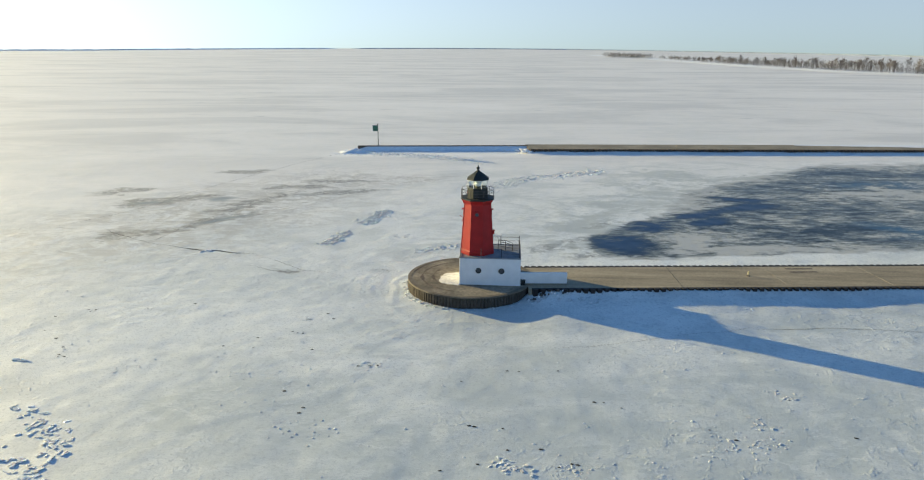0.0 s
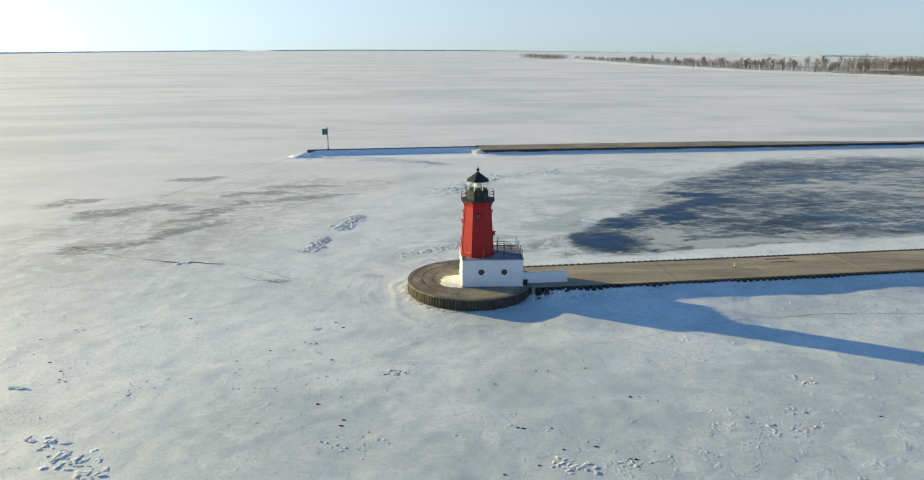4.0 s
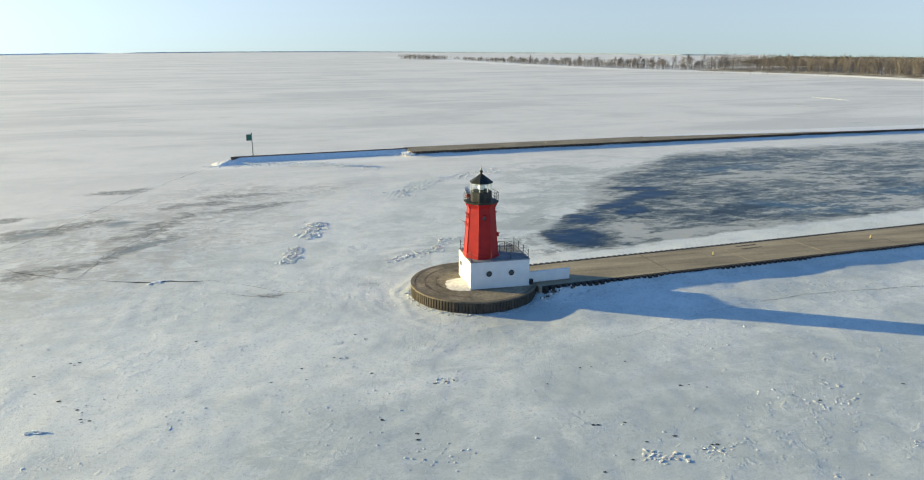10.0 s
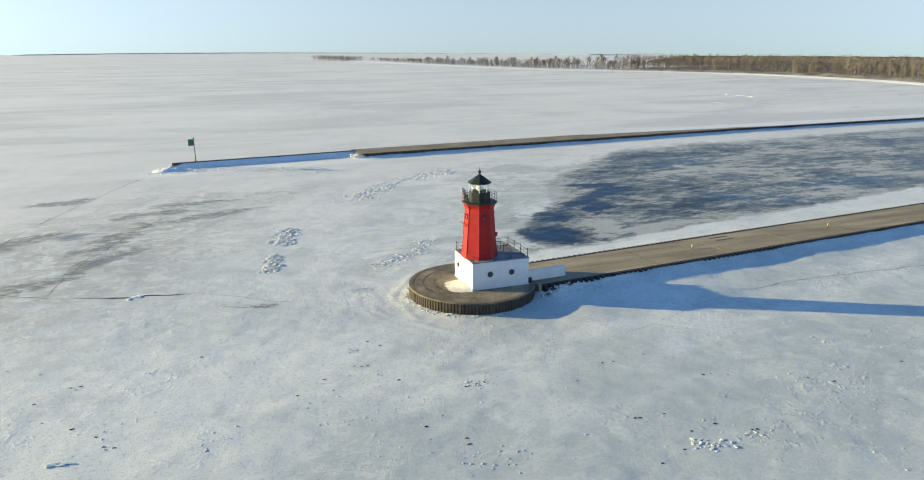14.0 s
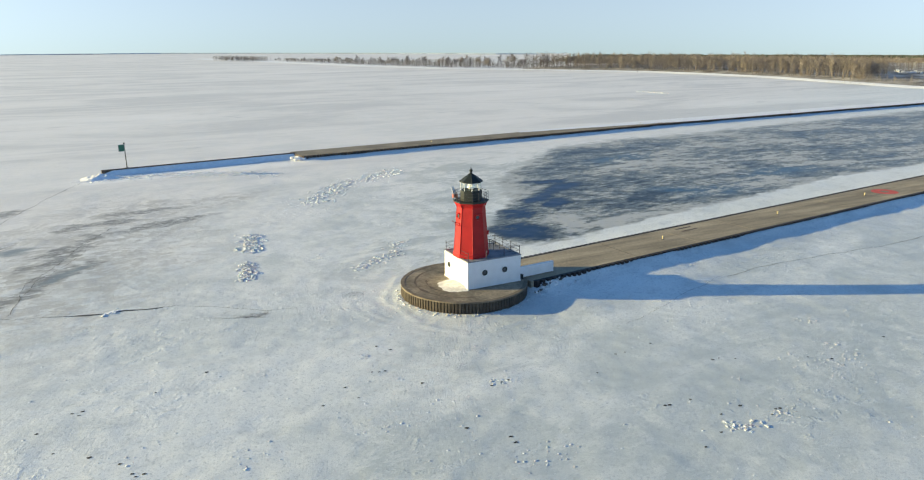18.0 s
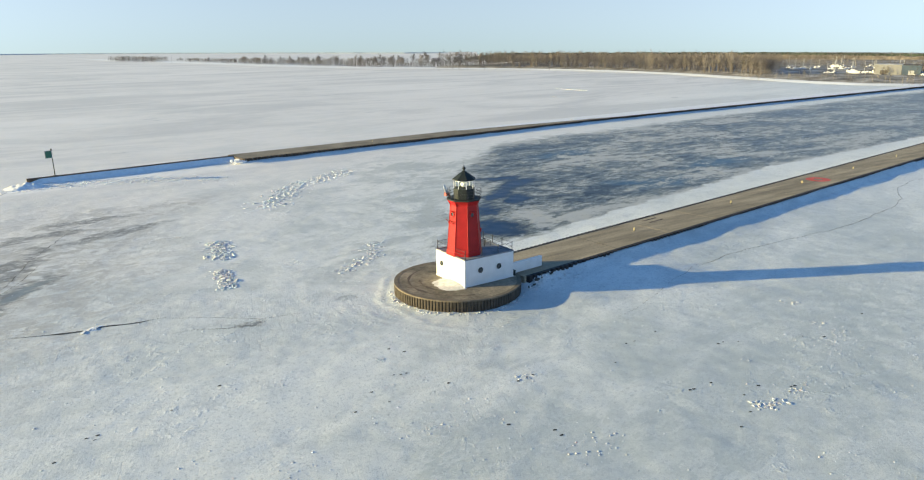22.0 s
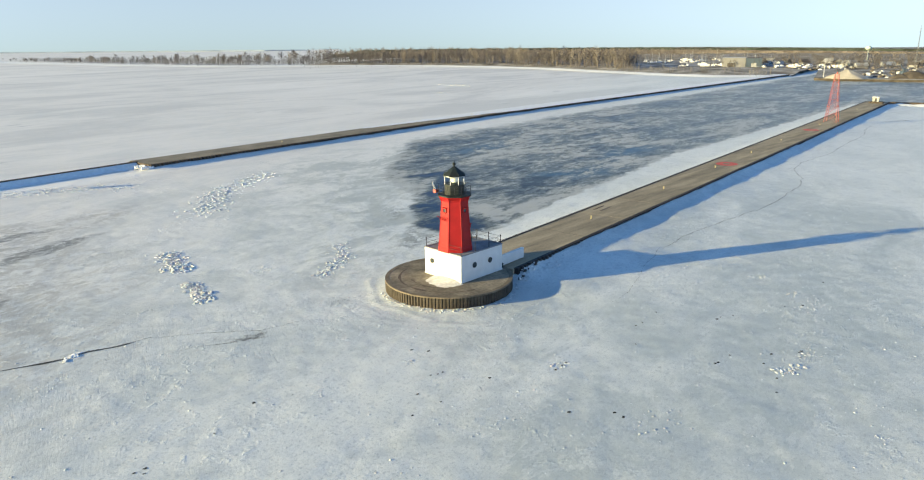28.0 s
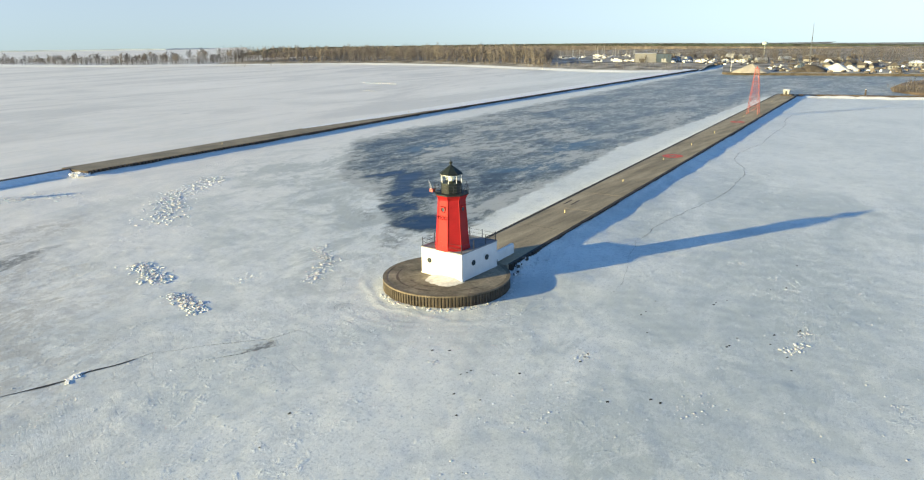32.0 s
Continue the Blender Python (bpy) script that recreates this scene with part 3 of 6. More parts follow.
def ice_height(x, y):
    """Gentle swell of the snow, and the bank that the wind has piled round the pier head."""
    z = 0.07 * (hash_noise(x / 9.0, y / 9.0, 1) - 0.5) + 0.05 * (hash_noise(x / 3.1, y / 3.1, 2) - 0.5) + 0.04 * (hash_noise(x / 1.2, y / 1.2, 3) - 0.5)
    d = np.hypot(x - HEAD[0], y - HEAD[1]) - HEAD_R
    ang = np.arctan2(y - HEAD[1], x - HEAD[0])
    lump = 0.55 + 0.7 * hash_noise(ang * 9.0 + 40, d * 0.9 + 20, 4)
    bank = 0.13 * np.exp(-(np.clip(d, 0, 99) / 1.3) ** 2) * lump
    # rings where the sheet has heaved against the round head
    for at, high, k in ((2.4, 0.06, 5), (4.4, 0.05, 6), (6.3, 0.04, 7)):
        wander = at + 1.6 * (hash_noise(ang * 2.0 + 9, ang * 0 + k, k) - 0.5)
        seen = np.clip(3.0 * hash_noise(ang * 3.0 + 30, ang * 0 + k, k + 3) - 1.0, 0, 1) * (np.cos(ang - radians(215)) > -0.2)
        bank = bank + high * np.exp(-((d - wander) / 0.38) ** 2) * seen
    # snow blown against the piers' shaded sides
    v = (y - (4.0 - 4.2 + 0.101 * (x - 15.0)))
    side = (1.30 * np.exp(-np.clip(-v, 0, 99) / 1.6) + 0.30 * np.exp(-(np.clip(-v, 0, 99) / 11.0) ** 2)) * np.clip((x - 7.0) / 4.0, 0, 1) * np.clip((292.0 - x) / 10.0, 0, 1) * (v < 1.5)
    v2 = y - (4.0 + 4.2 + 0.101 * (x - 15.0))
    side = side + 1.15 * np.exp(-np.clip(v2, 0, 99) / 2.0) * np.clip((x - 9.0) / 5.0, 0, 1) * np.clip((285.0 - x) / 10.0, 0, 1) * (v2 > -1.5)
    fv = y - np.where(x < 150.0, 114.9 + 0.093 * (x - 11.3), 127.8 + 0.040 * (x - 150.0))
    far_side = 0.70 * np.exp(-(np.clip(-fv, 0, 99) / 2.6) ** 1.5) * np.clip((x - 10.0) / 3.0, 0, 1) * (fv < 1.5) * (x < 480)
    wv = y - (115.0 + 0.1263 * (x + 36.6))
    wall_side = 0.30 * np.exp(-np.clip(-wv, 0, 99) / 3.6) * np.clip((x + 39.0) / 3.0, 0, 1) * (wv < 1.0) * np.clip((13.5 - x) / 2.5, 0, 1)
    uneven = 0.8 + 0.4 * hash_noise(x / 4.0, y / 4.0, 8)
    return z * (1 + 0.5 * (side > 0.3)) + bank + np.minimum((side + far_side + wall_side) * uneven, 1.30)


HEAD, HEAD_R, DECK_Z = (1.2, 3.3), 7.75, 1.5
rad = [0.0]
while rad[-1] < 2500:
    r = rad[-1]
    rad.append(r + (0.38 if r < 90 else 0.38 + (r - 90) * 0.017))
rad = np.array(rad)
SEG = 900
az = np.arange(SEG) / SEG * 360.0 - 180.0
reach = far_edge(az)
far_f = np.clip((rad[1:, None] - 300.0) / (rad[-1] - 300.0), 0, 1)
rr = rad[1:, None] + far_f * (reach[None, :] - rad[-1])
gx = rr * np.sin(np.radians(az))[None, :]
gy = rr * np.cos(np.radians(az))[None, :]
gz = ice_height(gx, gy) * np.clip(1.3 - rr / 900.0, 0.0, 1.0)
NR = len(rad) - 1
verts = np.concatenate([[[0, 0, 0]], np.stack([gx.ravel(), gy.ravel(), gz.ravel()], 1)])
ri, si = np.meshgrid(np.arange(NR - 1), np.arange(SEG), indexing="ij")
a0 = 1 + ri * SEG + si
a1 = 1 + ri * SEG + (si + 1) % SEG
quads = np.stack([a0, a0 + SEG, a1 + SEG, a1], -1).reshape(-1, 4)
ice_me = bpy.data.meshes.new("ground")
ice_me.vertices.add(len(verts))
ice_me.vertices.foreach_set("co", verts.ravel())
fan = np.stack([np.zeros(SEG, int), 1 + np.arange(SEG), 1 + (np.arange(SEG) + 1) % SEG], -1)
loops = np.concatenate([quads.ravel(), fan.ravel()])
ice_me.loops.add(len(loops))
ice_me.loops.foreach_set("vertex_index", loops)
ice_me.polygons.add(len(quads) + SEG)
ice_me.polygons.foreach_set("loop_start", np.concatenate([np.arange(len(quads)) * 4, len(quads) * 4 + np.arange(SEG) * 3]))
ice_me.polygons.foreach_set("use_smooth", np.ones(len(quads) + SEG, bool))
ice_me.materials.append(ICE)
ice_me.update(calc_edges=True)
ice_me.validate()
tagged(new("ground", ice_me), "frozen lake, windblown snow over grey and dark blue ice", "lake ice", kind="structure")


# ---- the piers ----
PIER_DIR = math.atan2(0.101, 1.0)
PIER_U = Vector((math.cos(PIER_DIR), math.sin(PIER_DIR), 0))
PIER_N = Vector((-math.sin(PIER_DIR), math.cos(PIER_DIR), 0))
PIER_0 = Vector((15.0, 4.0, 0))        # on the centre line
PIER_HALF, PIER_LEN = 4.2, 274.0


def on_pier(u, v, z=DECK_Z):
    p = PIER_0 + PIER_U * u + PIER_N * v
    return Vector((p.x, p.y, z))


# the far pier runs straight to FAR_BEND and turns a little there
FAR_0, FAR_BEND = Vector((11.3, 114.9, 0)), 139.3
FAR_LEN, FAR_W, FAR_Z = 472.0, 9.2, 1.3
FAR_DIRS = (math.atan2(0.093, 1.0), math.atan2(0.040, 1.0))
FAR_U = [Vector((math.cos(a), math.sin(a), 0)) for a in FAR_DIRS]
FAR_N = [Vector((-math.sin(a), math.cos(a), 0)) for a in FAR_DIRS]
FAR_1 = FAR_0 + FAR_U[0] * FAR_BEND


def far_at(u, v):
    """A place on the far pier, by its length and width."""
    if u < FAR_BEND:
        return FAR_0 + FAR_U[0] * u + FAR_N[0] * v
    return FAR_1 + FAR_U[1] * (u - FAR_BEND) + FAR_N[1] * v


def slab(u0, u1, v0, v1, z0, z1, origin, U, N, cuts=1):
    """A flat-topped body between two lengths and two widths, in steps along its length."""
    g = Geo()
    us = [u0 + (u1 - u0) * i / cuts for i in range(cuts + 1)]
    pts = []
    for u in us:
        for v, z in ((v0, z0), (v0, z1), (v1, z1), (v1, z0)):
            p = origin + U * u + N * v
            pts.append((p.x, p.y, z))
    fs = [(3, 2, 1, 0), tuple(4 * cuts + i for i in range(4))]
    for i in range(cuts):
        for j in range(4):
            fs.append((i * 4 + j, i * 4 + (j + 1) % 4, i * 4 + 4 + (j + 1) % 4, i * 4 + 4 + j))
    return g.add(pts, fs)


near_pier = thing("pier", "long brown concrete pier edged with steel sheet piling", "pier", kind="structure")
part("deck", slab(-7.0, PIER_LEN, -PIER_HALF, PIER_HALF, -0.5, DECK_Z, PIER_0, PIER_U, PIER_N, 40), DECK, near_pier)
head_g = Geo().ring_stack((HEAD[0], HEAD[1], 0), [(HEAD_R, -0.5), (HEAD_R, DECK_Z - 0.04), (HEAD_R - 0.05, DECK_Z + 0.004)], 120)
part("deck", head_g, DECK_HEAD, near_pier, "round pier head of brown concrete")

far_pier = thing("pier", "distant brown concrete pier across the channel", "pier", kind="structure")
part("deck", slab(0, FAR_BEND + 0.1, 0, FAR_W, -0.5, FAR_Z, FAR_0, FAR_U[0], FAR_N[0], 10), FAR_DECK, far_pier)
part("deck", slab(-0.3, FAR_LEN - FAR_BEND, 0, FAR_W, -0.5, FAR_Z - 0.004, FAR_1, FAR_U[1], FAR_N[1], 20), FAR_DECK, far_pier)
# windblown snow lying on the landward part of its deck
fc = Geo()
fcv = []
for i in range(241):
    u = 78.0 + i * (FAR_LEN - 79.0) / 240
    grow = min(1.0, i / 45.0)
    k = 0.6 * noise.noise((u * 0.09, 3, 0)) + 0.35 * noise.noise((u * 0.4, 8, 0))
    v0 = 0.35 + (1 - grow) * 7.8 + max(0.0, k * 2.2)
    for v, z in ((min(v0, 8.9), 0.004), (min(v0 + 0.3, 9.0), 0.05), (9.1, 0.12 + 0.05 * k), (9.5, 0.10), (12.7 + k, -0.95), (17.2 + 2 * k, -1.5)):
        p = far_at(u, v)
        fcv.append((p.x, p.y, FAR_Z + z))
fc.add(fcv, [(6 * i + k, 6 * i + 6 + k, 6 * i + 7 + k, 6 * i + 1 + k) for i in range(240) for k in range(5)])
single("snow_cover", fc, SNOW, "windblown snow lying over the distant pier's deck", "snow cover", kind="structure", smooth=True)
part("end_wall", slab(-0.12, 0.0, -0.1, FAR_W + 0.1, -0.5, FAR_Z - 0.01, FAR_0, FAR_U[0], FAR_N[0], 1), PILE, far_pier, "dark rusted end wall")
wall_u = Vector((47.5, 6.0, 0)).normalized()
wall_n = Vector((-wall_u.y, wall_u.x, 0))
part("breakwater", slab(0, 48.0, 0, 0.6, -0.5, 1.45, Vector((-36.6, 115.0, 0)), wall_u, wall_n, 6), PILE, far_pier, "low narrow concrete breakwater wall")

# snow plastered on the breakwater's shaded face
wb = Geo()
wv_ = []
for i in range(97):
    p = Vector((-36.9, 114.98, 0)) + wall_u * (i * 0.5)
    k = 0.5 * noise.noise((i * 0.21, 1, 0)) + 0.3 * noise.noise((i * 0.7, 4, 0))
    end = min(1.0, 0.3 + i / 8.0)
    for off, z in ((0.0, 1.22), (-0.3, 1.08 + 0.15 * k), (-0.9 - 0.5 * k, 0.58 + 0.15 * k), (-1.9 - k, 0.22), (-3.6 - 1.5 * k, -0.15)):
        q = p + wall_n * off
        wv_.append((q.x, q.y, z * end if z > 0 else z))
wb.add(wv_, [(5 * i + k, 5 * i + k + 1, 5 * i + k + 6, 5 * i + k + 5) for i in range(96) for k in range(4)])
single("snow_bank", wb, SNOW, "snow bank plastered on the breakwater wall", "snow bank", kind="structure", smooth=True)

# ---- the lighthouse ----
BX, BY = 7.4, 6.3                  # the white base house
TX, TY = 2.0, 2.95                 # the tower's axis
ROOF_Z = 4.85
light = thing("lighthouse", "red octagonal iron lighthouse on a white concrete base house", "lighthouse")
base_g = Geo().box((BX / 2, BY / 2, (DECK_Z + ROOF_Z) / 2), (BX, BY, ROOF_Z - DECK_Z))
base_house = part("base_house", base_g, WHITE, light, "white painted concrete base house", bevel=0.04)
part("flat_roof", Geo().box((BX / 2, BY / 2, ROOF_Z + 0.03), (BX - 0.3, BY - 0.3, 0.06)), ROOFING, light, "grey flat roof")
OCT = radians(22.5)
CO = 1 / math.cos(OCT)
part("plinth", Geo().ring_stack((TX, TY, 0), [(2.08 * CO, ROOF_Z), (2.06 * CO, 5.35), (1.98 * CO, 5.5)], 8, OCT), RED, light)
part("shaft", Geo().ring_stack((TX, TY, 0), [(1.95 * CO, 5.5), (1.575 * CO, 11.0)], 8, OCT), RED, light)
part("cornice", Geo().ring_stack((TX, TY, 0), [(1.575 * CO, 11.0), (1.60 * CO, 11.12), (1.68 * CO, 11.30), (1.82 * CO, 11.48), (1.90 * CO, 11.57), (1.92 * CO, 11.64)], 8, OCT), RED, light)
gallery = part("gallery_deck", Geo().ring_stack((TX, TY, 0), [(1.96 * CO, 11.64), (2.0 * CO, 11.70), (2.0 * CO, 11.80)], 8, OCT), BLACK, light, "black gallery deck")
lantern = part("lantern_wall", Geo().ring_stack((TX, TY, 0), [(1.20 * CO, 11.80), (1.20 * CO, 13.00), (1.14 * CO, 13.04)], 8, OCT), BLACK, light, "black lantern wall")
roof = part("lantern_roof", Geo().ring_stack((TX, TY, 0), [(1.16 * CO, 13.98), (1.32 * CO, 14.02), (1.30 * CO, 14.12), (0.72 * CO, 14.64), (0.24 * CO, 14.96), (0.14 * CO, 15.09)], 8, OCT), BLACK, light, "black faceted lantern roof")
part("finial", Geo().ring_stack((TX, TY, 0), [(0.10, 15.07), (0.08, 15.16), (0.17, 15.24), (0.21, 15.36), (0.17, 15.48), (0.06, 15.56), (0.03, 15.76)], 12), BLACK, roof, smooth=True)

# ---- the far land ----
SHORE = [(160, 1480), (186, 1363), (235, 1170), (290, 880), (340, 715), (400, 640), (452, 560), (480, 500), (490, 430), (486, 360), (468, 290), (452, 225), (450, 180), (486, 140)]


def land(name, pts, inland, label, mat, h0=0.5, h1=2.2, back=900):
    """A low bank: rises from the shoreline and runs back inland along one direction."""
    g = Geo()
    n = len(pts)
    v = []
    d = Vector(inland)
    for k, (dist, z) in enumerate(((0, -0.3), (4, h0), (25, h1), (back, h1 + (2 if back > 100 else -1.5)))):
        for x, y in pts:
            v.append((x + d.x * dist, y + d.y * dist, z))
    fs = [(k * n + i, (k + 1) * n + i, (k + 1) * n + i + 1, k * n + i + 1) for k in range(3) for i in range(n - 1)]
    g.add(v, fs)
    return single(name, g, mat, label, "shore", kind="structure")


land("ground_point", SHORE[:6], (1, 0.18, 0), "low snow-covered point with scattered trees", SNOW, 0.5, 1.0, 55)
land("ground_wooded_shore", SHORE[5:], (1, 0.18, 0), "low snow-edged wooded shore with patchy brown ground", QUAY)

def ground_z(x, y):
    return float(ice_height(np.array([float(x)]), np.array([float(y)]))[0])


# -- lighthouse details --
def porthole(parent, at, normal, r=0.33, tint=WINDOW):
    """A round window: a thick rim proud of the wall, a dark pane set in it."""
    n = Vector(normal).normalized()
    p = Vector(at)
    rim = part("porthole_window", Geo().torus(p + n * 0.03, n, r, 0.06, 20, 6), BLACK if tint is WINDOW else tint, parent, "round porthole window with dark pane", smooth=True)
    part("pane", Geo().tube(p - n * 0.02, p + n * 0.025, r, r, 20), WINDOW, rim)
    return rim


for x in (2.31, 5.10):
    porthole(base_house, (x, 0, 3.33), (0, -1, 0), 0.30)
porthole(base_house, (0, 5.0, 3.35), (-1, 0, 0), 0.27)
part("foot_course", Geo().box((BX / 2, BY / 2, DECK_Z + 0.09), (BX + 0.10, BY + 0.10, 0.18)), WHITE, base_house, bevel=0.03)
cope = Geo()
for c, s in (((BX / 2, 0.1, ROOF_Z + 0.06), (BX + 0.06, 0.26, 0.13)), ((BX / 2, BY - 0.1, ROOF_Z + 0.06), (BX + 0.06, 0.26, 0.13)),
             ((0.1, BY / 2, ROOF_Z + 0.057), (0.26, BY - 0.46, 0.12)), ((BX - 0.1, BY / 2, ROOF_Z + 0.057), (0.26, BY - 0.46, 0.12))):
    cope.box(c, s)
part("coping", cope, ROOFING, light, "grey roof coping")
door_g = Geo().box((BX + 0.03, 4.1, DECK_Z + 1.05), (0.06, 0.95, 2.1))
bdoor = part("door", door_g, BLACK, base_house, "dark steel door", bevel=0.01)
part("door_handle", Geo().tube((BX + 0.06, 3.75, 2.5), (BX + 0.14, 3.75, 2.5), 0.04), RAIL, bdoor)

# shaft: corner ribs, bands of plates, portholes, lamp bracket
def oct_corner(k, half, z):
    a = OCT + math.pi / 4 * k
    return Vector((TX + half * CO * math.cos(a), TY + half * CO * math.sin(a), z))


for k in range(8):
    part("corner_rib", Geo().tube(oct_corner(k, 1.955, 5.5), oct_corner(k, 1.565, 11.24), 0.045, 0.04, 5), RED, light)
for z in (8.4,):
    h = 1.95 - (z - 5.5) / 5.6 * 0.39
    part("plate_seam", Geo().ring_stack((TX, TY, 0), [(h * CO, z - 0.035), ((h + 0.008) * CO, z - 0.02), ((h + 0.008) * CO, z + 0.02), (h * CO, z + 0.035)], 8, OCT, False), RED, light)
for nx, ny in ((0, -1), (-1, 0), (1, 0), (0, 1)):
    h = 1.95 - (9.95 - 5.5) / 5.6 * 0.39
    w = part("shaft_window", Geo().torus((TX + nx * (h + 0.05), TY + ny * (h + 0.05), 9.95), (nx, ny, 0.07), 0.30, 0.075, 18, 6), RED, light, "round window with red iron hood")
    part("pane", Geo().tube((TX + nx * (h - 0.05), TY + ny * (h - 0.05), 9.95), (TX + nx * (h + 0.04), TY + ny * (h + 0.04), 9.95), 0.28, 0.28, 18), WINDOW, w)
    part("hood", Geo().box((TX + nx * (h + 0.14), TY + ny * (h + 0.14), 10.31), (0.30 if nx else 0.62, 0.30 if ny else 0.62, 0.07)), RED, w)
for j in (-1, 0, 1):
    part("iron_ring", Geo().torus((TX - 1.83, TY + j * 0.42 + 0.1, 8.95), (-1, 0, 0.35), 0.19, 0.035, 14, 5), RED, light, "red iron ring on the shaft")
part("bracket", Geo().tube((TX - 1.75, TY + 0.7, 8.95), (TX - 2.25, TY + 0.72, 9.3), 0.035), RED, light)
lampbox = part("lamp_box", Geo().box((TX + 1.92, TY - 0.5, 7.55), (0.4, 0.36, 0.42)), RED, light, "small red lamp box on the shaft", bevel=0.03)
part("lamp_hood", Geo().box((TX + 1.95, TY - 0.5, 7.79), (0.5, 0.44, 0.06)), RED, lampbox)
part("hatch", Geo().box((TX + 1.88, TY, 6.4), (0.12, 0.85, 1.75)), RED, light, "low red iron door of the tower", bevel=0.02)
part("lightning_rod", Geo().tube((TX, TY, 15.7), (TX, TY, 16.1), 0.016, 0.010, 5), BLACK, light)
# gallery railing
GR = 1.94
for k in range(8):
    for f in (0.0, 0.5):
        p = oct_corner(k, GR, 11.80) * (1 - f) + oct_corner(k + 1, GR, 11.80) * f
        part("gallery_post", Geo().tube(p, p + Vector((0, 0, 1.08)), 0.028, 0.022, 5), RAIL, gallery)
for z in (12.16, 12.52, 12.88):
    g = Geo()
    for k in range(8):
        g.tube(oct_corner(k, GR, z), oct_corner(k + 1, GR, z), 0.02, 0.02, 5)
    part("gallery_rail", g, RAIL, gallery)
for k in range(8):
    p, q = oct_corner(k, 1.80, 11.60), oct_corner(k, 1.56, 10.95)
    part("gallery_bracket", Geo().tube(p, q, 0.07, 0.05, 5), RED, gallery)
# lantern glazing
for k in range(8):
    a, b = oct_corner(k, 1.13, 0), oct_corner(k + 1, 1.13, 0)
    n = ((a + b) / 2 - Vector((TX, TY, 0))).normalized()
    g = Geo()
    inn = [Vector((p.x, p.y, z)) for p, z in ((a, 13.02), (b, 13.02), (b, 14.00), (a, 14.00))]
    g.add(inn + [v - n * 0.012 for v in inn], [(0, 1, 2, 3), (7, 6, 5, 4), (0, 4, 5, 1), (1, 5, 6, 2), (2, 6, 7, 3), (3, 7, 4, 0)])
    pane = part("lantern_pane", g, GLASS, light, "clear lantern glass")
    pane.visible_shadow = False
    part("mullion", Geo().tube(oct_corner(k, 1.15, 13.00), oct_corner(k, 1.15, 14.02), 0.04, 0.04, 5), WHITE, light)
part("lens", Geo().ring_stack((TX, TY, 0), [(0.10, 13.02), (0.16, 13.12), (0.38, 13.20), (0.46, 13.44), (0.38, 13.68), (0.16, 13.76), (0.05, 13.82)], 14), LENS_MAT, light, "small glass lens in the lantern", smooth=True)
part("lens_stand", Geo().tube((TX, TY, 13.00), (TX, TY, 13.14), 0.3, 0.22, 12), BLACK, light)
for k in range(8):
    part("roof_rib", Geo().tube(oct_corner(k, 1.30, 14.14), oct_corner(k, 0.22, 14.98), 0.03, 0.02, 4), BLACK, roof)

part("lantern_ceiling", Geo().ring_stack((TX, TY, 0), [(1.05 * CO, 13.9), (1.05 * CO, 13.97)], 8, OCT), WHITE, light, "white lantern ceiling")

# the tilted panel on the gallery's lake side
panel = thing("solar_panel", "tilted solar panel on a red frame, fixed to the gallery railing", "solar panel", (TX - 1.05, TY + 2.12, 11.80))
tilt = Matrix.Rotation(radians(40), 3, 'Z') @ Matrix.Rotation(radians(68), 3, 'X')
part("glass_sheet", Geo().box((-0.10, 0.10, 0.70), (0.70, 1.25, 0.03), tilt), PANEL, panel, bevel=0.01)
part("backing_frame", Geo().box((-0.13, 0.07, 0.70), (0.74, 1.30, 0.035), tilt), WHITE, panel, "pale metal backing frame")
part("battery_box", Geo().box((-0.1, -0.1, 0.22), (0.55, 0.5, 0.42)), TOWER_RED, panel, "dull red battery box", bevel=0.02)
for dx in (-0.35, 0.15):
    part("strut", Geo().tube((dx, -0.2, 0.0), (dx, 0.2, 1.0), 0.03), PALE_METAL, panel)

# roof railing of the base house
rail_th = thing("roof_railing", "dark iron posts and thin rails round the base house roof", "railing", (0, 0, ROOF_Z + 0.12))
posts = [(0.15, 0.15), (2.6, 0.12), (5.05, 0.12), (7.25, 0.15), (7.27, 2.2), (7.27, 4.2), (7.25, 6.15), (4.9, 6.17), (2.5, 6.17), (0.15, 6.15), (0.12, 3.2)]
for x, y in posts:
    p = part("post", Geo().tube((x, y, 0), (x, y, 1.08), 0.05, 0.045, 6), RAIL, rail_th)
    part("cap", Geo().ring_stack((x, y, 1.06), [(0.07, 0), (0.07, 0.04), (0.02, 0.07)], 6), RAIL, p)
ring = posts + posts[:1]
for (xa, ya), (xb, yb) in zip(ring[2:], ring[3:]):
    for z in (0.5, 0.95):
        part("rail", Geo().tube((xa, ya, z), (xb, yb, z - 0.03), 0.02, 0.02, 5), RAIL, rail_th)
stair = thing("stair_rail", "dark iron handrails of the roof hatch stair", "railing", (5.2, 4.0, ROOF_Z + 0.06))
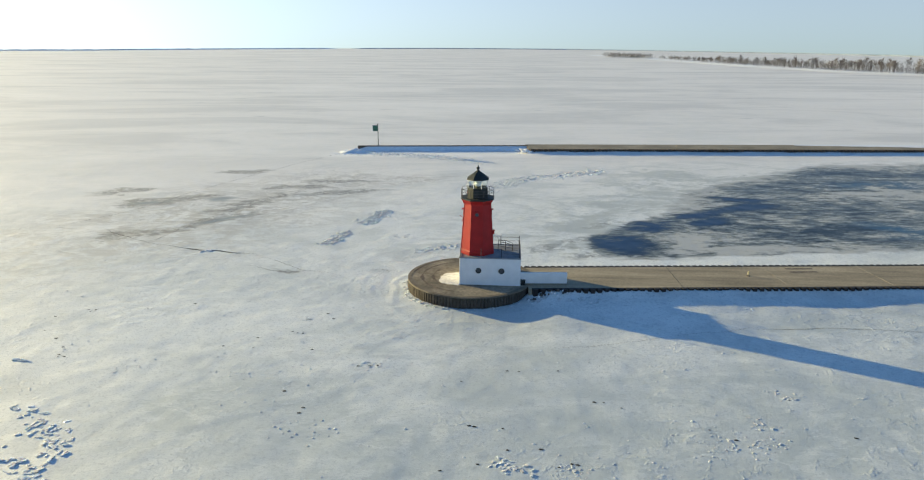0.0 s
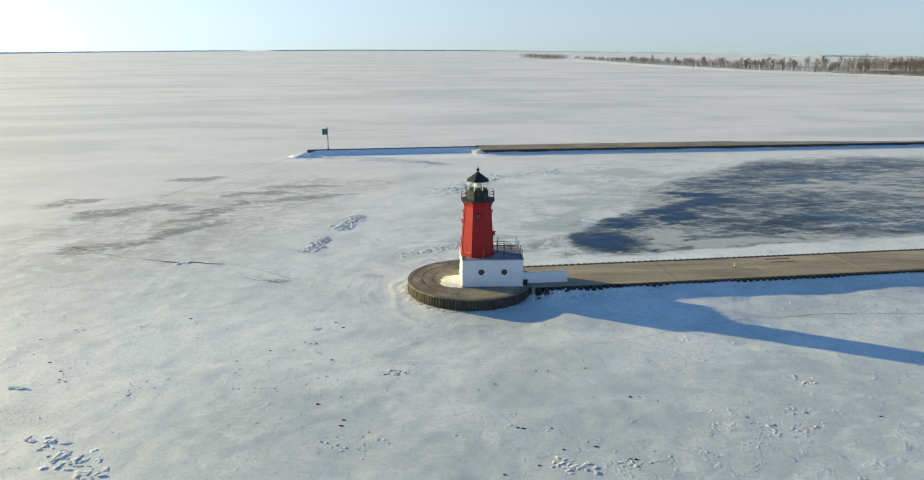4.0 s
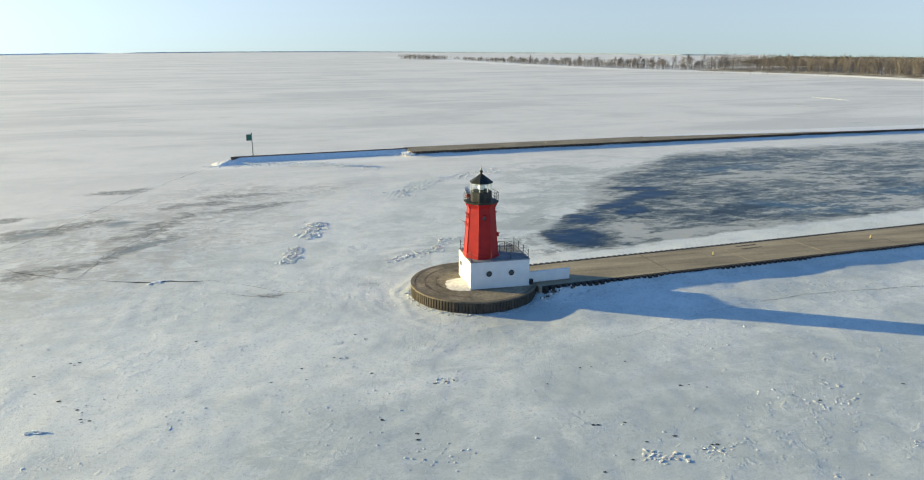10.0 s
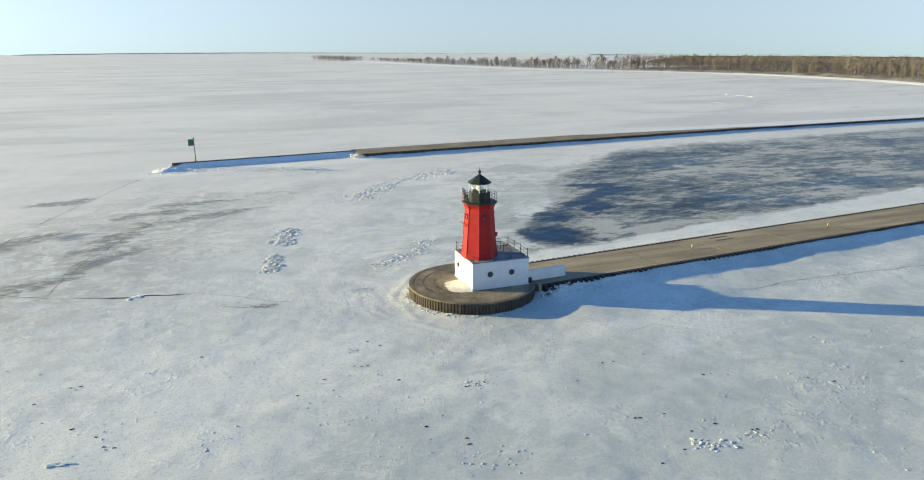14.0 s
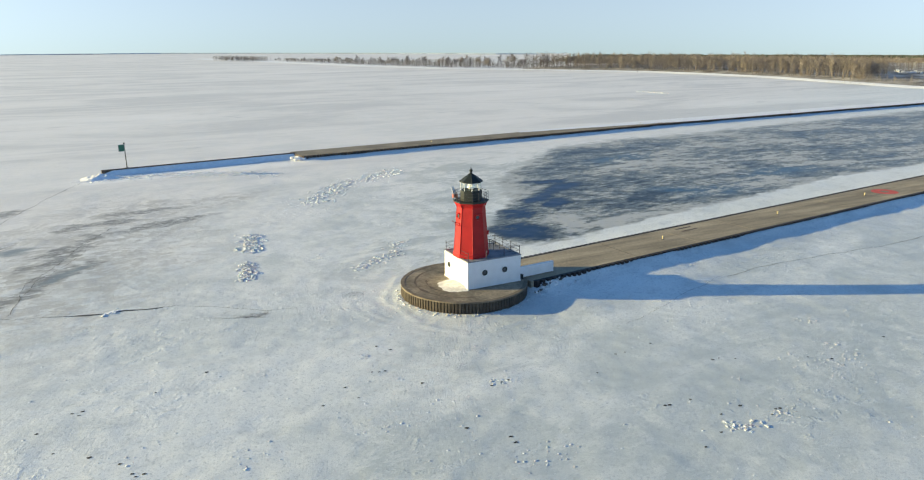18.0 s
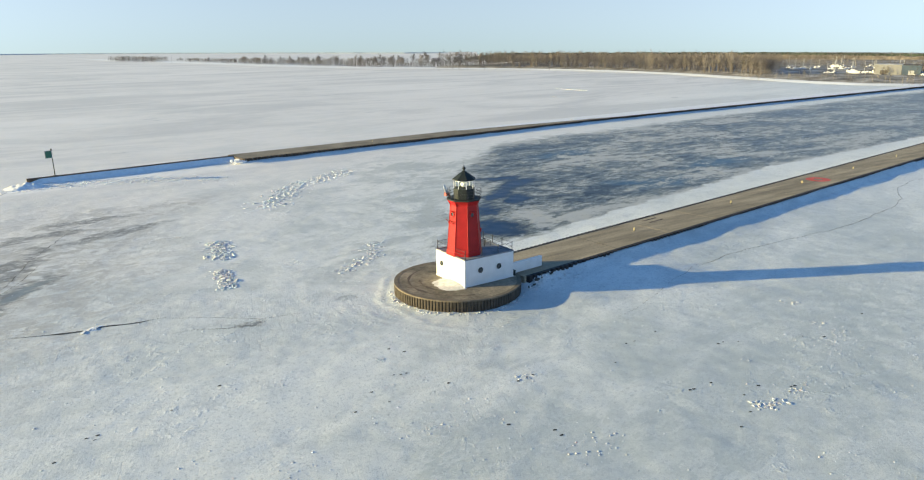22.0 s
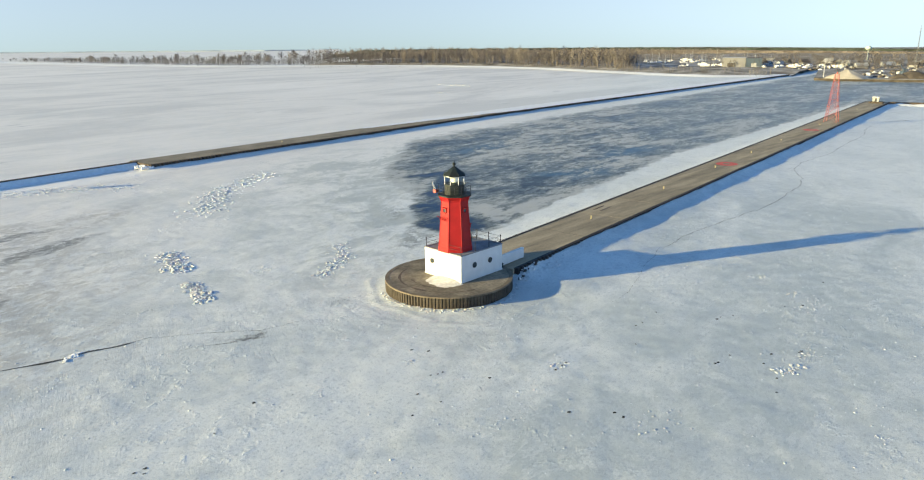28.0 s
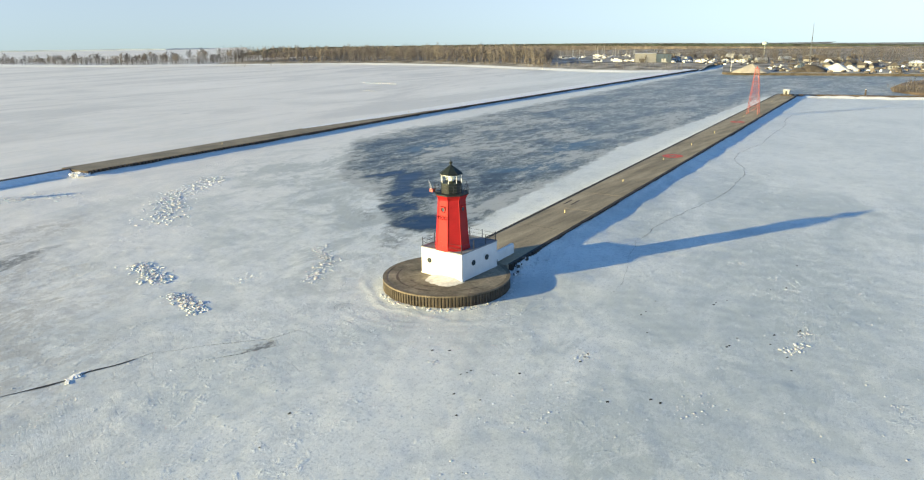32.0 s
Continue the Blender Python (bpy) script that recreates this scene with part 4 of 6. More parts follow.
for dy in (-0.5, 0.5):
    for dx, zz in ((-0.6, 1.1), (0.3, 1.05), (1.2, 0.7)):
        part("post", Geo().tube((dx, dy, 0), (dx, dy, zz), 0.04, 0.04, 5), RAIL, stair)
    part("handrail", Geo().tube((-0.6, dy, 1.1), (0.3, dy, 1.05), 0.035), RAIL, stair)
    part("handrail", Geo().tube((0.3, dy, 1.05), (1.25, dy, 0.68), 0.035), RAIL, stair)
    part("handrail", Geo().tube((-0.6, dy, 0.6), (1.25, dy, 0.34), 0.03), RAIL, stair)

# low white wall that runs from the base house along the pier
wing = thing("wing_wall", "low white painted concrete wall beside the base house", "wall", (7.4, 0.70, DECK_Z), 4.5)
part("wall_body", Geo().box((2.87, 0.2, 0.72), (5.74, 0.4, 1.44)), WHITE, wing, bevel=0.03)
part("footing", Geo().box((2.87, 0.2, 0.05), (5.86, 0.62, 0.10)), DECK, wing, bevel=0.02)
crate = thing("utility_box", "small dark utility box at the base house corner", "box", (7.55, 0.6, DECK_Z))
part("body", Geo().box((0.22, 0.0, 0.28), (0.5, 0.55, 0.56)), BLACK, crate, bevel=0.03)
part("lid", Geo().box((0.22, 0.0, 0.585), (0.56, 0.61, 0.05)), BLACK, crate, bevel=0.01)

# snow drifted against the lake side of the base house
dg = Geo()
NU, NV = 26, 22
dv = []
for i in range(NU + 1):
    for j in range(NV + 1):
        u, v = i / NU, j / NV
        x, y = -3.6 + u * 3.62, -0.75 + v * 6.0
        fall = max(0.0, 1 - (1 - u) ** 1.3) * max(0.0, math.sin(math.pi * min(1, v * 1.02))) ** 0.8
        edge = 0.13 + 0.14 * noise.noise((x * 1.1, y * 1.1, 3))
        dv.append((x, y, DECK_Z - 0.05 + 0.44 * max(0.0, fall - edge) ** 1.3 + 0.05 * noise.noise((x * 2.3, y * 2.3, 0)) * fall))
dg.add(dv, [(i * (NV + 1) + j, (i + 1) * (NV + 1) + j, (i + 1) * (NV + 1) + j + 1, i * (NV + 1) + j + 1) for i in range(NU) for j in range(NV)])
single("snow_drift", dg, DRIFT, "white snow drift heaped against the base house", "snow drift", smooth=True)

# seams and stains of the round deck
seam_g = Geo()
for a0, a1, r in ((95, 255, 6.1), (150, 230, 4.7)):
    st = 40
    pts, fs = [], []
    for i in range(st + 1):
        a = radians(a0 + (a1 - a0) * i / st)
        w = max(0.03, 0.13 + 0.22 * noise.noise((i * 0.23, r, 0)))
        for q in (r - w, r + w):
            pts.append((HEAD[0] + q * math.cos(a), HEAD[1] + q * math.sin(a), DECK_Z + 0.009))
    fs = [(2 * i, 2 * i + 1, 2 * i + 3, 2 * i + 2) for i in range(st)]
    seam_g.add(pts, fs)
for (xa, ya), (xb, yb) in (((-3.3, 3.6), (-6.4, 4.3)),):
    d = Vector((yb - ya, xa - xb, 0)).normalized() * 0.06
    seam_g.add([(xa - d.x, ya - d.y, DECK_Z + 0.013), (xa + d.x, ya + d.y, DECK_Z + 0.013), (xb + d.x, yb + d.y, DECK_Z + 0.013), (xb - d.x, yb - d.y, DECK_Z + 0.013)], [(0, 1, 2, 3)])
part("deck_seam", seam_g, PILE, near_pier, "dark wet joints in the concrete")

# -- things on the pier --
def pier_post(u):
    t = thing("mooring_post", "short yellow-topped mooring post on the pier deck", "post", tuple(on_pier(u, 0.2)), group="posts along the pier")
    part("foot", Geo().box((0, 0, 0.03), (0.3, 0.3, 0.06)), RAIL, t, bevel=0.01)
    part("shank", Geo().ring_stack((0, 0, 0), [(0.075, 0.06), (0.07, 0.42)], 10), YELLOW, t)
    part("head", Geo().ring_stack((0, 0, 0), [(0.07, 0.42), (0.11, 0.46), (0.12, 0.52), (0.06, 0.57)], 10), YELLOW, t)
    return t


first_post = pier_post(21.6)
for u in (50.2, 77.9, 103.0, 128.8, 172.0, 230.0):
    copy_thing(first_post, Matrix.Translation(on_pier(u, 0.2)))
for u, v, r in ((84.8, 0.0, 2.6), (158.5, -0.4, 2.5)):
    g = Geo()
    for r0, r1 in ((r * 0.36, r),):
        c = on_pier(u, v, DECK_Z + 0.012)
        n = 36
        pts = []
        for i in range(n):
            a = 2 * math.pi * i / n
            for q in (r0, r1):
                pts.append((c.x + q * math.cos(a), c.y + q * math.sin(a) * 0.9, c.z))
        g.add(pts, [(2 * i, 2 * i + 1, 2 * ((i + 1) % n) + 1, 2 * ((i + 1) % n)) for i in range(n)])
    part("painted_ring", g, RED_PAINT, near_pier, "red ring painted on the concrete")
for k in range(2):
    c = on_pier(29.5, 3.0 - k * 1.3, DECK_Z + 0.01)
    part("deck_grate", Geo().box((c.x, c.y, c.z), (3.6, 0.28, 0.03), Matrix.Rotation(PIER_DIR, 3, 'Z')), PILE, near_pier, "dark steel grate let into the deck")
for i, u in enumerate((12, 25, 38, 52, 66, 80, 95, 110, 126, 142, 160, 180, 205, 230)):
    c = on_pier(u, 0, DECK_Z + 0.006)
    part("joint_strip", Geo().box((c.x, c.y, c.z), (0.09, 2 * PIER_HALF - 0.1, 0.012), Matrix.Rotation(PIER_DIR + 0.05 * (i % 3 - 1), 3, 'Z')), DECK_JOINT if i % 3 else DECK_HEAD, near_pier)

mast_th = thing("lattice_tower", "faded red steel lattice navigation tower on the pier", "lattice tower", tuple(on_pier(184.5, -0.5)), math.degrees(PIER_DIR))
TB, TT_, TH = 1.85, 0.55, 15.4
corners = [(-1, -1), (1, -1), (1, 1), (-1, 1)]


def lat(k, z):
    h = TB + (TT_ - TB) * z / TH
    return Vector((corners[k % 4][0] * h, corners[k % 4][1] * h, z))


for k in range(4):
    part("leg", Geo().tube(lat(k, 0), lat(k, TH), 0.08, 0.05, 6), TOWER_RED, mast_th)
    zs = [0, 2.6, 5.0, 7.2, 9.2, 11.0, 12.6, 14.0, TH]
    for i, (z0, z1) in enumerate(zip(zs, zs[1:])):
        part("cross_bar", Geo().tube(lat(k, z1), lat(k + 1, z1), 0.035, 0.035, 5), TOWER_RED, mast_th)
        part("diagonal", Geo().tube(lat(k, z0), lat(k + 1, z1), 0.028, 0.028, 5), TOWER_RED, mast_th)
        part("diagonal", Geo().tube(lat(k + 1, z0), lat(k, z1), 0.028, 0.028, 5), TOWER_RED, mast_th)
part("platform", Geo().box((0, 0, TH + 0.05), (1.6, 1.6, 0.1)), TOWER_RED, mast_th)
part("lamp", Geo().ring_stack((0, 0, TH + 0.1), [(0.25, 0), (0.25, 0.5), (0.1, 0.7)], 10), TOWER_RED, mast_th)
for i in range(26):
    part("rung", Geo().tube((-0.25, -lat(0, i * 0.58).y * -1, i * 0.58 + 0.3), (0.25, -lat(0, i * 0.58).y * -1, i * 0.58 + 0.3), 0.03, 0.03, 4), TOWER_RED, mast_th)

hut = thing("pier_hut", "small white hut with dark base at the pier's landward end", "hut", (279, 30.0, DECK_Z), math.degrees(PIER_DIR))
hut.scale = (0.82, 0.82, 0.82)
part("plinth", Geo().box((0, 0, 0.35), (5.2, 6.0, 0.7)), PILE, hut, bevel=0.04)
hb = part("body", Geo().ring_stack((0.3, 0.4, 0.7), [(2.0, 0), (2.3, 2.3)], 4, math.pi / 4), PALE_METAL, hut, "white flared hut walls")
part("roof", Geo().box((0.3, 0.4, 3.08), (3.6, 3.6, 0.16)), WHITE, hut, bevel=0.03)
part("door", Geo().box((-1.22, 0.4, 1.7), (0.1, 0.9, 1.9)), RAIL, hb)
part("aerial", Geo().tube((-1.2, 1.5, 0.7), (-1.2, 1.5, 4.9), 0.07, 0.05), RAIL, hut)

# -- channel marker on the breakwater --
mark = thing("channel_marker", "green square daymark on a dark pole, standing on the breakwater", "channel marker", (-31.0, 116.1, 1.45), 20)
part("pole", Geo().tube((0, 0, -0.33), (0, 0, 5.3), 0.12, 0.10, 8), BLACK, mark)
part("foot_plate", Geo().box((0, 0, 0.04), (0.6, 0.6, 0.08)), RAIL, mark)
brd = part("daymark", Geo().box((-0.75, -0.12, 4.85), (1.35, 0.06, 1.5)), GREEN, mark, "green square daymark board with pale border", bevel=0.01)
part("border", Geo().box((-0.75, -0.09, 4.85), (1.56, 0.05, 1.70)), PALE_METAL, brd)
part("back_board", Geo().box((-0.55, 0.16, 4.75), (1.3, 0.06, 1.4)), BLACK, mark)
part("lamp", Geo().ring_stack((0.0, 0, 5.6), [(0.16, 0), (0.18, 0.3), (0.08, 0.45)], 10), BLACK, mark)

# -- ice rubble, cracks, snow --
def chunk(g, x, y, z, sx, sy, sz, tilt, spin, r):
    """One broken slab with uneven corners."""
    m = Matrix.Rotation(spin, 3, 'Z') @ Matrix.Rotation(tilt, 3, 'X')
    pts = []
    for a in (-1, 1):
        for b in (-1, 1):
            for c in (-1, 1):
                j = 1 - 0.35 * r.random()
                pts.append(Vector((x, y, z)) + m @ Vector((a * sx / 2 * j, b * sy / 2 * (1 - 0.35 * r.random()), c * sz / 2)))
    g.add(pts, [(0, 1, 3, 2), (4, 6, 7, 5), (0, 4, 5, 1), (2, 3, 7, 6), (0, 2, 6, 4), (1, 5, 7, 3)])


def leaning(r, most_lean):
    """Tilt and turn of a broken slab: most lean sunward so their tops catch light, the rest lie at random."""
    if r.random() < 0.68:
        spin, tilt = 4.24 + r.gauss(0, 0.65), r.uniform(0.02, most_lean)
        return (tilt, spin) if r.random() < 0.5 else (-tilt, spin + math.pi)
    return r.uniform(-most_lean, most_lean), r.uniform(0, 6.3)


def slab_field(label, spots, n, size, seed, mat=BLUE_ICE):
    """A heap of broken ice slabs, each a part of its own, strewn between the given ends."""
    r = random.Random(seed)
    (xa, ya), (xb, yb), spread = spots
    z0 = ground_z((xa + xb) / 2, (ya + yb) / 2)
    t = thing("ice_rubble", label, "ice rubble", ((xa + xb) / 2, (ya + yb) / 2, z0), group="heaps of broken ice")
    for i in range(n):
        f = (i + r.random()) / n
        x = xa + (xb - xa) * f + r.gauss(0, spread) - (xa + xb) / 2
        y = ya + (yb - ya) * f + r.gauss(0, spread) - (ya + yb) / 2
        s = size * (0.45 + 0.75 * r.random())
        g = Geo()
        tilt, spin = leaning(r, 0.17)
        chunk(g, x, y, s * (0.03 + 0.3 * abs(tilt)), s, s * (0.28 + 0.35 * r.random()), s * 0.09, tilt, spin, r)
        part("ice_slab", g, mat if r.random() < 0.65 else RUBBLE, t)
    return t


slab_field("broken blue-white ice slabs heaped on the snow", ((-36.0, -29.9), (-32.6, -32.2), 0.6), 22, 0.50, 1)
slab_field("broken blue-white ice slabs heaped on the snow", ((-32.3, -32.7), (-28.2, -35.0), 0.7), 44, 0.52, 2)
slab_field("long upright blue-white ice slabs", ((-29.2, -35.5), (-27.0, -37.3), 0.5), 15, 0.68, 3)
slab_field("long upright blue-white ice slabs", ((-31.4, -38.1), (-27.3, -40.2), 0.7), 40, 0.58, 4)
slab_field("lone block of blue ice on the snow", ((-41.9, -21.2), (-40.6, -21.9), 0.15), 4, 0.8, 5)
slab_field("small heap of blue ice and snow blocks", ((5.3, -35.7), (7.4, -36.3), 0.45), 30, 0.42, 6)
slab_field("small heap of snow blocks", ((9.6, -35.8), (12.4, -36.7), 0.4), 16, 0.32, 7, RUBBLE)
slab_field("long upright snow-covered ice slabs", ((29.9, -22.2), (30.8, -23.8), 0.4), 9, 0.42, 8, RUBBLE)
slab_field("snow-covered ice slabs", ((26.3, -27.5), (26.9, -29.3), 0.5), 10, 0.36, 9, RUBBLE)
slab_field("snow-covered ice slabs", ((22.7, -30.7), (23.8, -32.5), 0.45), 10, 0.42, 10, RUBBLE)
slab_field("snow-covered ice slabs", ((26.0, -31.2), (27.4, -32.0), 0.4), 7, 0.34, 11, RUBBLE)
slab_field("small heap of snow blocks", ((-16.8, -8.9), (-15.9, -8.8), 0.2), 7, 0.4, 12, RUBBLE)
slab_field("small heap of snow blocks", ((-7.9, -19.6), (-6.2, -20.3), 0.4), 16, 0.33, 13, RUBBLE)
slab_field("small heap of snow blocks beside the crack", ((-39.1, 16.0), (-37.2, 16.4), 0.25), 16, 0.65, 14, SNOW)


def ridge(label, pts, width, n, size, seed, mat=RUBBLE, lie=None):
    """A pressure ridge: many small broken pieces along a bent line."""
    r = random.Random(seed)
    g = Geo()
    segs = list(zip(pts, pts[1:]))
    lens = [math.dist(a, b) for a, b in segs]
    for _ in range(n):
        f = r.random() * sum(lens)
        for (a, b), L in zip(segs, lens):
            if f <= L:
                break
            f -= L
        x = a[0] + (b[0] - a[0]) * f / L + r.gauss(0, width)
        y = a[1] + (b[1] - a[1]) * f / L + r.gauss(0, width)
        s = size * (0.25 + 0.8 * r.random() ** 2)
        tilt, spin = leaning(r, 0.34)
        if lie is not None and r.random() < 0.4:
            spin = radians(lie) + r.gauss(0, 0.35)
        chunk(g, x, y, ground_z(x, y) + s * (0.02 + 0.25 * abs(tilt)), s * 1.3, s * r.uniform(0.4, 0.8), s * 0.22, tilt, spin, r)
    return single("ice_ridge", g, mat, label, "ice ridge", kind="stuff")


ridge("pressure ridge of broken snowy ice", [(-16.6, 43.5), (-17.9, 38.2), (-18.9, 34.5)], 0.8, 460, 0.58, 21, RUBBLE, 35)
ridge("pressure ridge of broken snowy ice", [(-20.2, 28.5), (-20.9, 25.5), (-21.9, 21.5)], 0.6, 400, 0.56, 22, RUBBLE, 30)
ridge("low ridge of broken snowy ice", [(3.2, 29.5), (2.2, 27.2), (-0.3, 22.9), (-4.0, 20.6), (-7.4, 18.7)], 0.7, 330, 0.40, 23, RUBBLE, 20)
ridge("long low ridge of broken ice in the channel", [(-2.2, 63.3), (5.4, 71.1), (8.1, 76.2), (14, 81), (19.8, 83.5), (27, 90)], 1.9, 760, 0.55, 24, RUBBLE, 10)
ridge("broken ice piled at the breakwater's end", [(-40.5, 110.0), (-38.5, 110.3), (-36.5, 110.8), (-33, 111.4)], 1.3, 420, 0.50, 25, SNOW)
ridge("broken ice strewn along the breakwater", [(-36, 111.0), (-23.9, 109.8), (-10, 105), (-1.6, 99.0)], 2.0, 1300, 0.42, 26, RUBBLE, 5)
ridge("snow lumps along the foot of the pier head", [(HEAD[0] + (HEAD_R + 0.55) * math.cos(radians(a)), HEAD[1] + (HEAD_R + 0.55) * math.sin(radians(a))) for a in range(150, 316, 15)], 0.28, 200, 0.34, 27)
ridge("snow and ice lumps caught on the pier's piling", [(9.0, -2.4), (12.5, -2.6), (16.5, -1.9)], 0.35, 60, 0.5, 28)

ridge("crumbled snow along a healed crack", [(-53.1, 5.1), (-48.5, 7.6), (-44.8, 9.8), (-39, 12.5)], 0.7, 220, 0.15, 30, RUBBLE, 25)
ridge("crumbled ice along an old crack", [(-2.2, 63.3), (-10.0, 58.6), (-18.1, 52.2), (-26.3, 48.6)], 0.6, 220, 0.17, 31, RUBBLE, 30)
ridge("long white snow ridge far out on the lake", [(272, 284), (271.5, 272), (271, 257)], 1.6, 110, 1.2, 32, RUBBLE, 100)
ridge("white snow ridge far out on the lake", [(224, 236), (225, 229)], 1.2, 40, 0.9, 33, RUBBLE, 140)

ridge("small crumbled ridge of snowy ice", [(-13.5, 26.5), (-11.1, 25.9), (-9.0, 27.0)], 0.8, 80, 0.24, 34, RUBBLE, 20)
ridge("crumbled snow at a crack's dark end", [(-24.5, 9.2), (-22.7, 8.6), (-20.5, 8.2)], 0.5, 60, 0.14, 35, RUBBLE, 20)

rb, rw = Geo(), Geo()
rb_r = random.Random(77)
for i in range(30):
    x = rb_r.uniform(8.3, 13.5)
    y = -0.55 + 0.101 * (x - 15.0) - rb_r.uniform(0.1, 0.8) - max(0.0, 10.0 - x) * 0.25
    s = rb_r.uniform(0.14, 0.34)
    chunk(rb if i % 3 else rw, x, y, ground_z(x, y) + 0.10 + 0.25 * rb_r.random(), s, s * 0.8, s * 0.7, rb_r.uniform(-0.5, 0.5), rb_r.uniform(0, 6.3), rb_r)
single("rubble_stones", rb, COAL, "dark wet rubble stones in the corner of the pier", "stones", kind="stuff")
single("ice_lumps", rw, SNOW, "white ice lumps hanging about the pier's piling", "ice lumps", kind="stuff")

mg = Geo()
mv = []
for i in range(31):
    for j in range(19):
        u, v = i / 30, j / 18
        x, y = -41.8 + 9.0 * u, 108.9 + 7.2 * v
        rise = math.sin(math.pi * u) ** 1.2 * math.sin(math.pi * v) ** 1.1
        h = rise * (1.0 + 0.5 * noise.noise((x * 0.5, y * 0.5, 2)) + 0.35 * noise.noise((x * 1.5, y * 1.5, 6)))
        mv.append((x, y, -0.12 + 1.05 * h))
mg.add(mv, [(i * 19 + j, (i + 1) * 19 + j, (i + 1) * 19 + j + 1, i * 19 + j + 1) for i in range(30) for j in range(18)])
single("snow_mound", mg, SNOW, "lumpy white snow mound at the breakwater's end", "snow mound", smooth=True)


def crack(label, pts, width, seed):
    """A thin open crack: a ragged dark strip between the ends given."""
    g = Geo()
    v = []
    fine = []
    for (xa, ya), (xb, yb) in zip(pts, pts[1:]):
        k = max(2, int(math.dist((xa, ya), (xb, yb)) / 0.8))
        fine += [(xa + (xb - xa) * i / k, ya + (yb - ya) * i / k) for i in range(k)]
    fine.append(pts[-1])
    for i, (x, y) in enumerate(fine):
        x += 0.35 * noise.noise((x * 0.25, y * 0.25, seed)) + 0.12 * noise.noise((x * 1.3, y * 1.3, seed))
        y += 0.45 * noise.noise((x * 0.22, y * 0.22, seed + 9)) + 0.12 * noise.noise((x * 1.3, y * 1.3, seed + 9))
        a, b = fine[max(0, i - 1)], fine[min(len(fine) - 1, i + 1)]
        d = Vector((a[1] - b[1], b[0] - a[0])).normalized()
        w = width * (0.35 + 0.9 * abs(noise.noise((x * 0.4, y * 0.4, seed + 3)))) * min(1.0, 0.15 + min(i, len(fine) - 1 - i) / 6.0)
        for s in (-1, 1):
            px, py = x + d.x * w * s, y + d.y * w * s
            v.append((px, py, ground_z(px, py) + 0.035))
    g.add(v, [(2 * i, 2 * i + 1, 2 * i + 3, 2 * i + 2) for i in range(len(fine) - 1)])
    return single("ice_crack", g, CRACK, label, "ice crack", kind="structure")


crack("dark open crack in the lake ice", [(-46, 18.5), (-42.7, 17.4), (-39.1, 16.2), (-37.1, 16.3), (-33.4, 15.3), (-30.7, 15.1)], 0.2, 1)
crack("thin dark crack in the lake ice", [(-30.7, 15.1), (-24.9, 10.5), (-22.3, 8.4), (-17.5, 7.2)], 0.045, 2)
crack("thin dark crack in the lake ice", [(-31.5, 9.9), (-29.3, 9.3), (-24.4, 7.2), (-22.6, 8.2)], 0.06, 3)
crack("long thin crack beside the pier", [(33.0, -8.2), (40.6, -7.3), (54.7, -7.7), (71.6, -8.6), (84, -7.2), (92.9, -6.0), (100, -4.0), (104, -1.5), (110.3, 1.5), (120, 3.3), (137.7, 2.7), (157.7, 5.1), (181, 7.0), (198.2, 11.1), (218.1, 12.9)], 0.06, 4)
crack("thin crack towards the bank", [(218.1, 12.9), (233.4, 6.7), (246, -5), (260.1, -17.9), (280, -38)], 0.16, 5)
crack("faint crack in the snow", [(34.8, -7.4), (29.5, -8.9), (23.9, -10.7), (14.4, -14.2), (10.1, -14.4)], 0.022, 6)
crack("thin dark crack in the lake ice", [(-60.7, 27.4), (-57.3, 24.4), (-49.2, 19.5), (-46, 18.5)], 0.10, 7)
crack("dark broken crack through bare ice", [(-49.5, 20.0), (-48.6, 21.4), (-47.9, 31.8), (-45.0, 38.2), (-41.5, 49.2), (-36.6, 60.3), (-33.0, 66.0)], 0.055, 11)
crack("thin dark crack in the lake ice", [(-48, 27), (-46.6, 33), (-43.0, 40), (-40.5, 47)], 0.05, 12)
crack("thin crack from the breakwater's end", [(-39.8, 111.8), (-45.5, 97.0), (-51.2, 80.3), (-56.4, 63.8), (-59.3, 52.9), (-60.2, 45.4), (-63.7, 36.1), (-70, 26)], 0.07, 8)
crack("rim of a refrozen patch", [(-12.7, 9.0), (-11.6, 9.9), (-10.4, 9.4), (-10.2, 8.2)], 0.06, 9)


